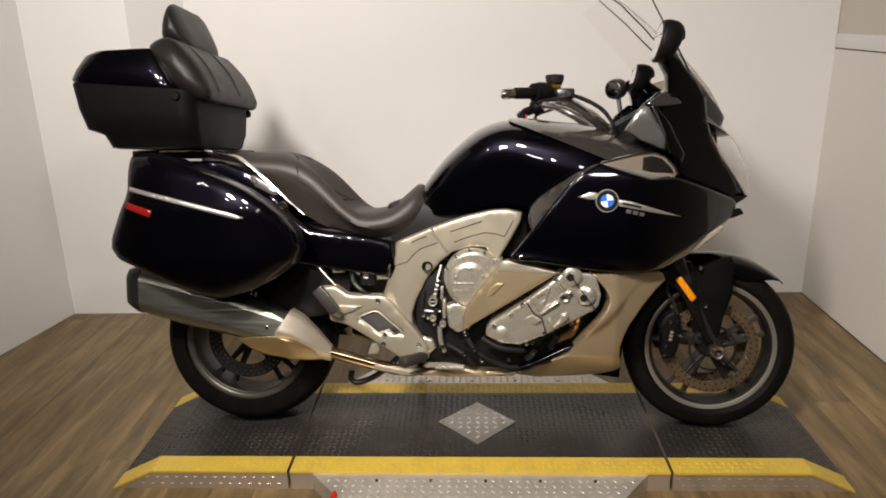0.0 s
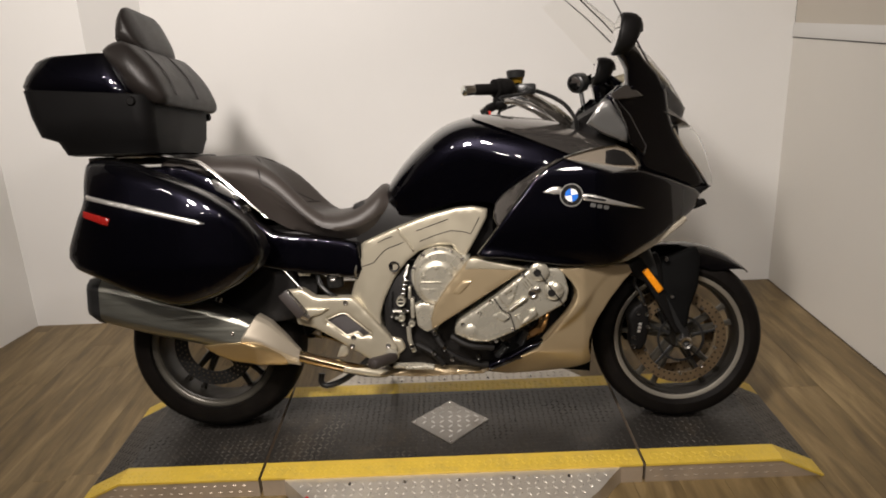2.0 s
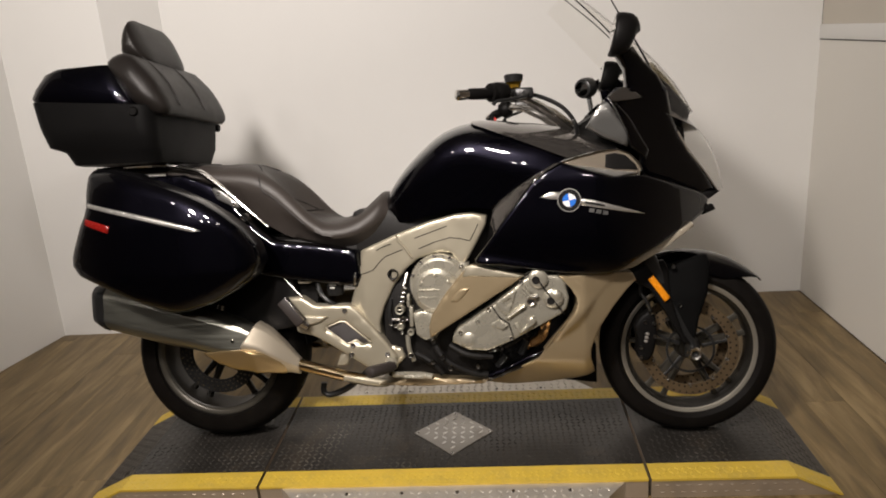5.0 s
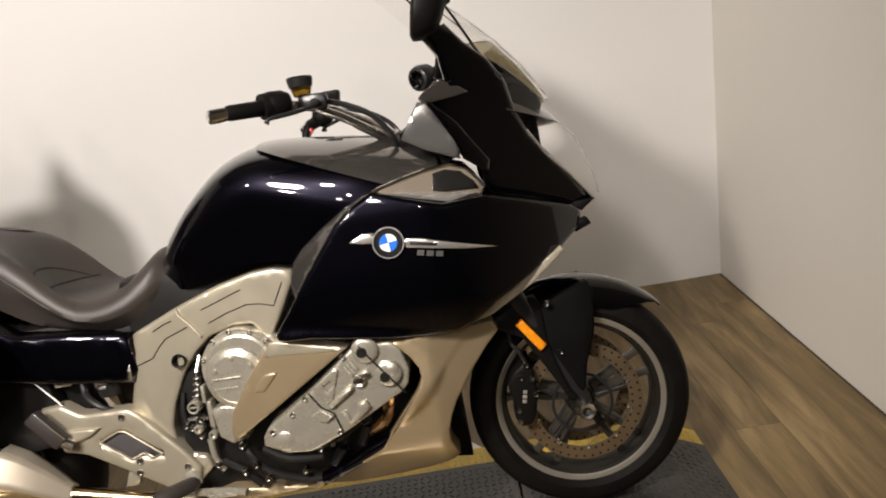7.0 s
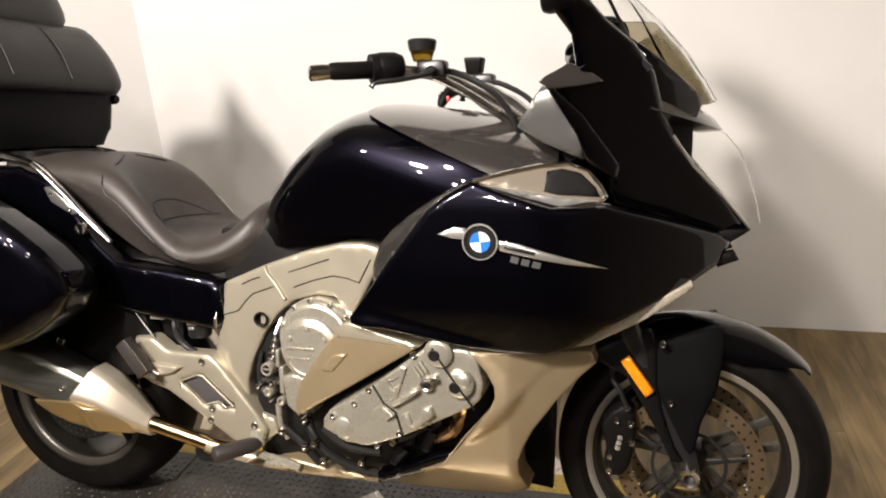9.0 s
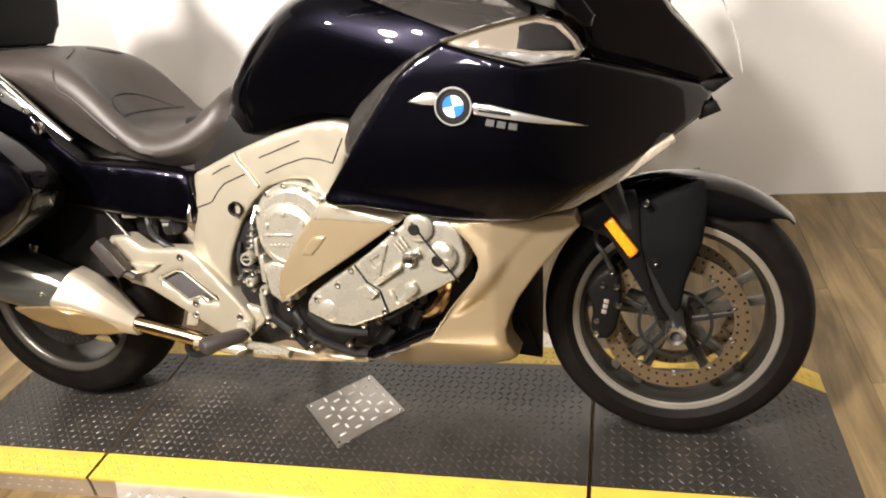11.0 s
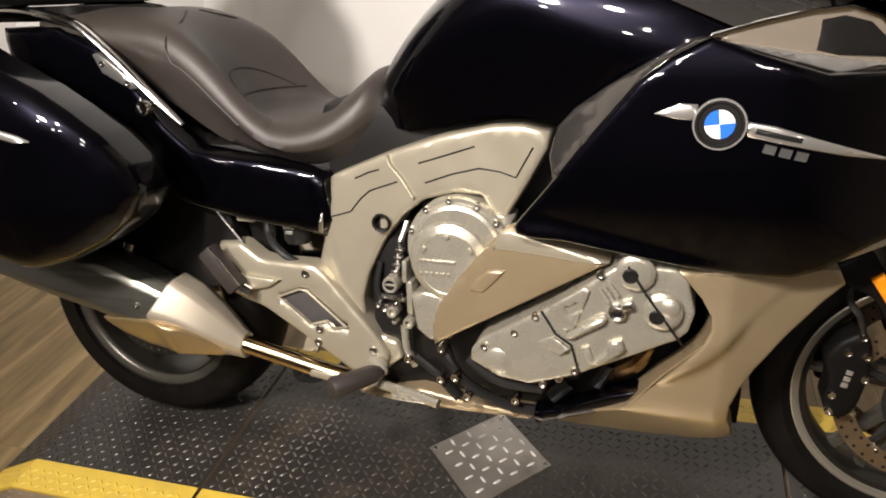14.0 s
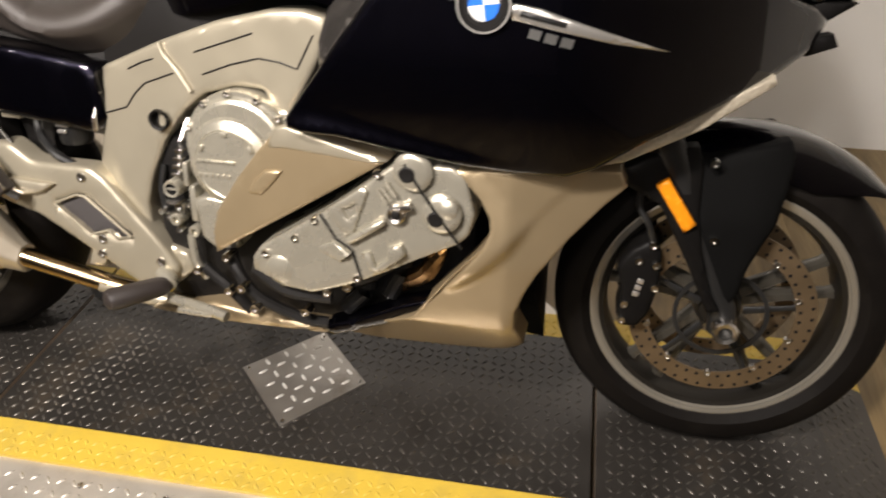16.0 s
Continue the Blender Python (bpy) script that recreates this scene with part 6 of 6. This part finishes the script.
for s in (-1, 1):
    hb = part("handlebar", tube(smooth_curve(reach(s, [(1.28, 0.09, 1.075), (1.22, 0.13, 1.12), (1.14, 0.17, 1.165), (1.09, 0.22, 1.178), (1.02, 0.30, 1.178), (0.93, 0.372, 1.170)]), 4), [0.020] * 5 + [0.016] * 3 + [0.012] * 13, 12), BRUSHED, bike, "silver handlebar")
    part("grip", tube(reach(s, [(1.045, 0.288, 1.180), (1.04, 0.292, 1.180), (0.965, 0.352, 1.175), (0.958, 0.357, 1.175)]), [0.014, 0.018, 0.0175, 0.015], 16), MATTE, hb, "black rubber grip")
    part("bar_end", tube(reach(s, [(0.962, 0.352, 1.175), (0.945, 0.366, 1.173), (0.928, 0.379, 1.171), (0.925, 0.381, 1.171)]), [0.015, 0.0165, 0.016, 0.011], 16), CHROME, hb, "chrome bar end")
    part("switch_pod", tube(reach(s, [(1.024, 0.304, 1.181), (1.0245, 0.3036, 1.181), (1.034, 0.296, 1.182), (1.0345, 0.2956, 1.182), (1.040, 0.291, 1.183), (1.064, 0.272, 1.185), (1.076, 0.263, 1.185), (1.080, 0.26, 1.185)]), [0.018, 0.029, 0.030, 0.027, 0.031, 0.030, 0.024, 0.014], 18), MATTE, hb, "black switch pod")
    part("cast_arm", tube(smooth_curve([(1.285, s * 0.115, 1.070), (1.235, s * 0.165, 1.105), (1.18, s * 0.19, 1.142), (1.13, s * 0.21, 1.168)], 4), 0.009, 10), BRUSHED, hb, "silver lower strut of the bar")
    part("bar_clamp", tube([(1.30, s * 0.095, 1.045), (1.285, s * 0.10, 1.08)], 0.020, 12), SILVERTRIM, hb)
    part("lever", tube(smooth_curve(reach(s, [(1.135, 0.245, 1.180), (1.125, 0.27, 1.168), (1.09, 0.305, 1.158), (1.045, 0.325, 1.152), (1.035, 0.33, 1.143)]), 4), [0.012] * 4 + [0.008] * 8 + [0.007] * 4 + [0.010], 10, flat=0.7), BLACKMETAL, hb, "black lever")
    part("master_cylinder", box(1.10, 1.16, s * 0.22 - 0.02, s * 0.22 + 0.02, 1.165, 1.20, 0.008), BLACKMETAL, hb)
    if s < 0:
        rv = part("fluid_reservoir", lathe([(0, 0.0), (0.018, 0.0), (0.0205, 0.004), (0.0265, 0.024), (0.0265, 0.026)], (0, 0, 0), 20), FLUID, hb, "amber fluid reservoir")
        rv.matrix_local = pose(1.098, s * 0.195, 1.200, 90)
        part("reservoir_cap", ring_mesh([[(1.098 + q[0], s * 0.195 + q[1], z) for q in [(f * math.cos(a), f * math.sin(a)) for a in (2 * math.pi * k / 20 for k in range(20))]] for z, f in ((1.222, 0.0275), (1.228, 0.0290), (1.242, 0.0315), (1.246, 0.029))]), BLACKMETAL, hb, "black reservoir rim")
        part("reservoir_bracket", tube([(1.098, s * 0.195, 1.201), (1.10, s * 0.20, 1.19)], 0.012, 10), BLACKMETAL, hb)
    else:
        part("reservoir", ring_mesh([[(1.102 + f * a, 0.232 + f * b, z) for a, b in ((-0.02, -0.024), (0.02, -0.024), (0.024, -0.018), (0.024, 0.018), (0.02, 0.024), (-0.02, 0.024), (-0.024, 0.018), (-0.024, -0.018))] for z, f in ((1.200, 0.7), (1.206, 0.85), (1.232, 1.0), (1.238, 1.04), (1.243, 0.98))]), MATTE, hb, "black clutch fluid reservoir")
        part("hazard_switch", box(1.010, 1.026, 0.246, 0.262, 1.132, 1.147, 0.003), REDGRIP, hb, "red hazard switch")
        part("switch_knob", tube([(1.012, 0.262, 1.150), (1.004, 0.25, 1.130), (1.0, 0.246, 1.118)], [0.016, 0.014, 0.009], 12), MATTE, hb)
    part("cable", tube(smooth_curve([(1.11, s * 0.225, 1.186), (1.18, s * 0.20, 1.172), (1.25, s * 0.20, 1.135), (1.29, s * 0.19, 1.085), (1.30, s * 0.16, 1.05)], 5), 0.007, 8), BLACKMETAL, bike, "black cable")

# emblem and badges on the fairing flanks
for s in (-1, 1):
    em = part("emblem", lathe([(0, -0.004), (0.028, -0.004), (0.030, -0.006), (0.034, -0.006), (0.035, -0.003), (0.035, 0.006)], (1.256, 0, 0.840), 40), DARK, bike, "round emblem with blue and white quarters")
    em.location = (0, -0.327 if s < 0 else 0.327, 0)
    if s > 0:
        em.rotation_euler = (0, 0, math.pi)
        em.location = (2 * 1.256, 0.327, 0)
    part("emblem_ring", lathe([(0.0335, -0.0065), (0.036, -0.0065), (0.0365, -0.003), (0.0335, -0.003)], (1.256, 0, 0.840), 40, closed=True), SATIN, em)
    for q in range(4):
        bm = bmesh.new()
        a0 = radians(90 * q + 8)
        vs = [bm.verts.new((1.256, -0.0048, 0.840))] + [bm.verts.new((1.256 + 0.0205 * math.cos(a0 + math.pi / 2 * k / 8), -0.0048, 0.840 + 0.0205 * math.sin(a0 + math.pi / 2 * k / 8))) for k in range(9)]
        bm.faces.new(vs)
        part("emblem_quarter", bm, BLUE if q % 2 else WHITE, em, smooth=False)
    part("badge_blade", panel([(1.289, 0.844), (1.33, 0.838), (1.50, 0.786), (1.42, 0.798), (1.294, 0.823)], lambda x, z: fair_surf(x, z) - 0.004, 0.003, 0.015, 0.008, s), SATIN, bike, "chrome badge blade")
    part("badge_wing", panel([(1.167, 0.852), (1.20, 0.867), (1.226, 0.866), (1.224, 0.843), (1.198, 0.845)], lambda x, z: fair_surf(x, z) - 0.004, 0.003, 0.012, 0.008, s), SATIN, bike, "chrome badge wing")
    part("badge_bar", panel([(1.305, 0.8355), (1.365, 0.8225), (1.363, 0.8165), (1.303, 0.8285)], lambda x, z: fair_surf(x, z) - 0.0065, 0.001, 0.02, 0.004, s), BLACKMETAL, bike, "row of dark letter bars")
    for k in range(3):
        x = 1.318 + 0.021 * k
        z = 0.8135 - 0.0045 * k
        part("badge_letter_bar", panel([(x, z), (x + 0.0155, z - 0.0032), (x + 0.0125, z - 0.0150), (x - 0.003, z - 0.0118)], lambda x, z: fair_surf(x, z) - 0.004, 0.0006, 0.02, 0.006, s), SILVERTRIM, bike, "plain grey letter bar")

# ---- floor planks, each a piece of its own ----
plank_mesh = {}
PW = 0.152
rng = random.Random(5)
for i in range(-18, 18):
    y = FRONT + rng.uniform(-1.1, 0)
    while y < BACK:
        length = 1.22
        a, b = max(y, FRONT), min(y + length, BACK)
        if b - a > 0.05:
            key = round(b - a, 2)
            if key not in plank_mesh:
                me = bpy.data.meshes.new("plank")
                bm = box(-PW / 2 + 0.0004, PW / 2 - 0.0004, 0.0004, key - 0.0004, -0.004, 0.0, 0.0004)
                bm.to_mesh(me)
                bm.free()
                me.materials.append(WOOD)
                plank_mesh[key] = me
            ob = new("plank", plank_mesh[key])
            ob.parent = floor
            ob.location = (i * PW, a, 0)
        y += length
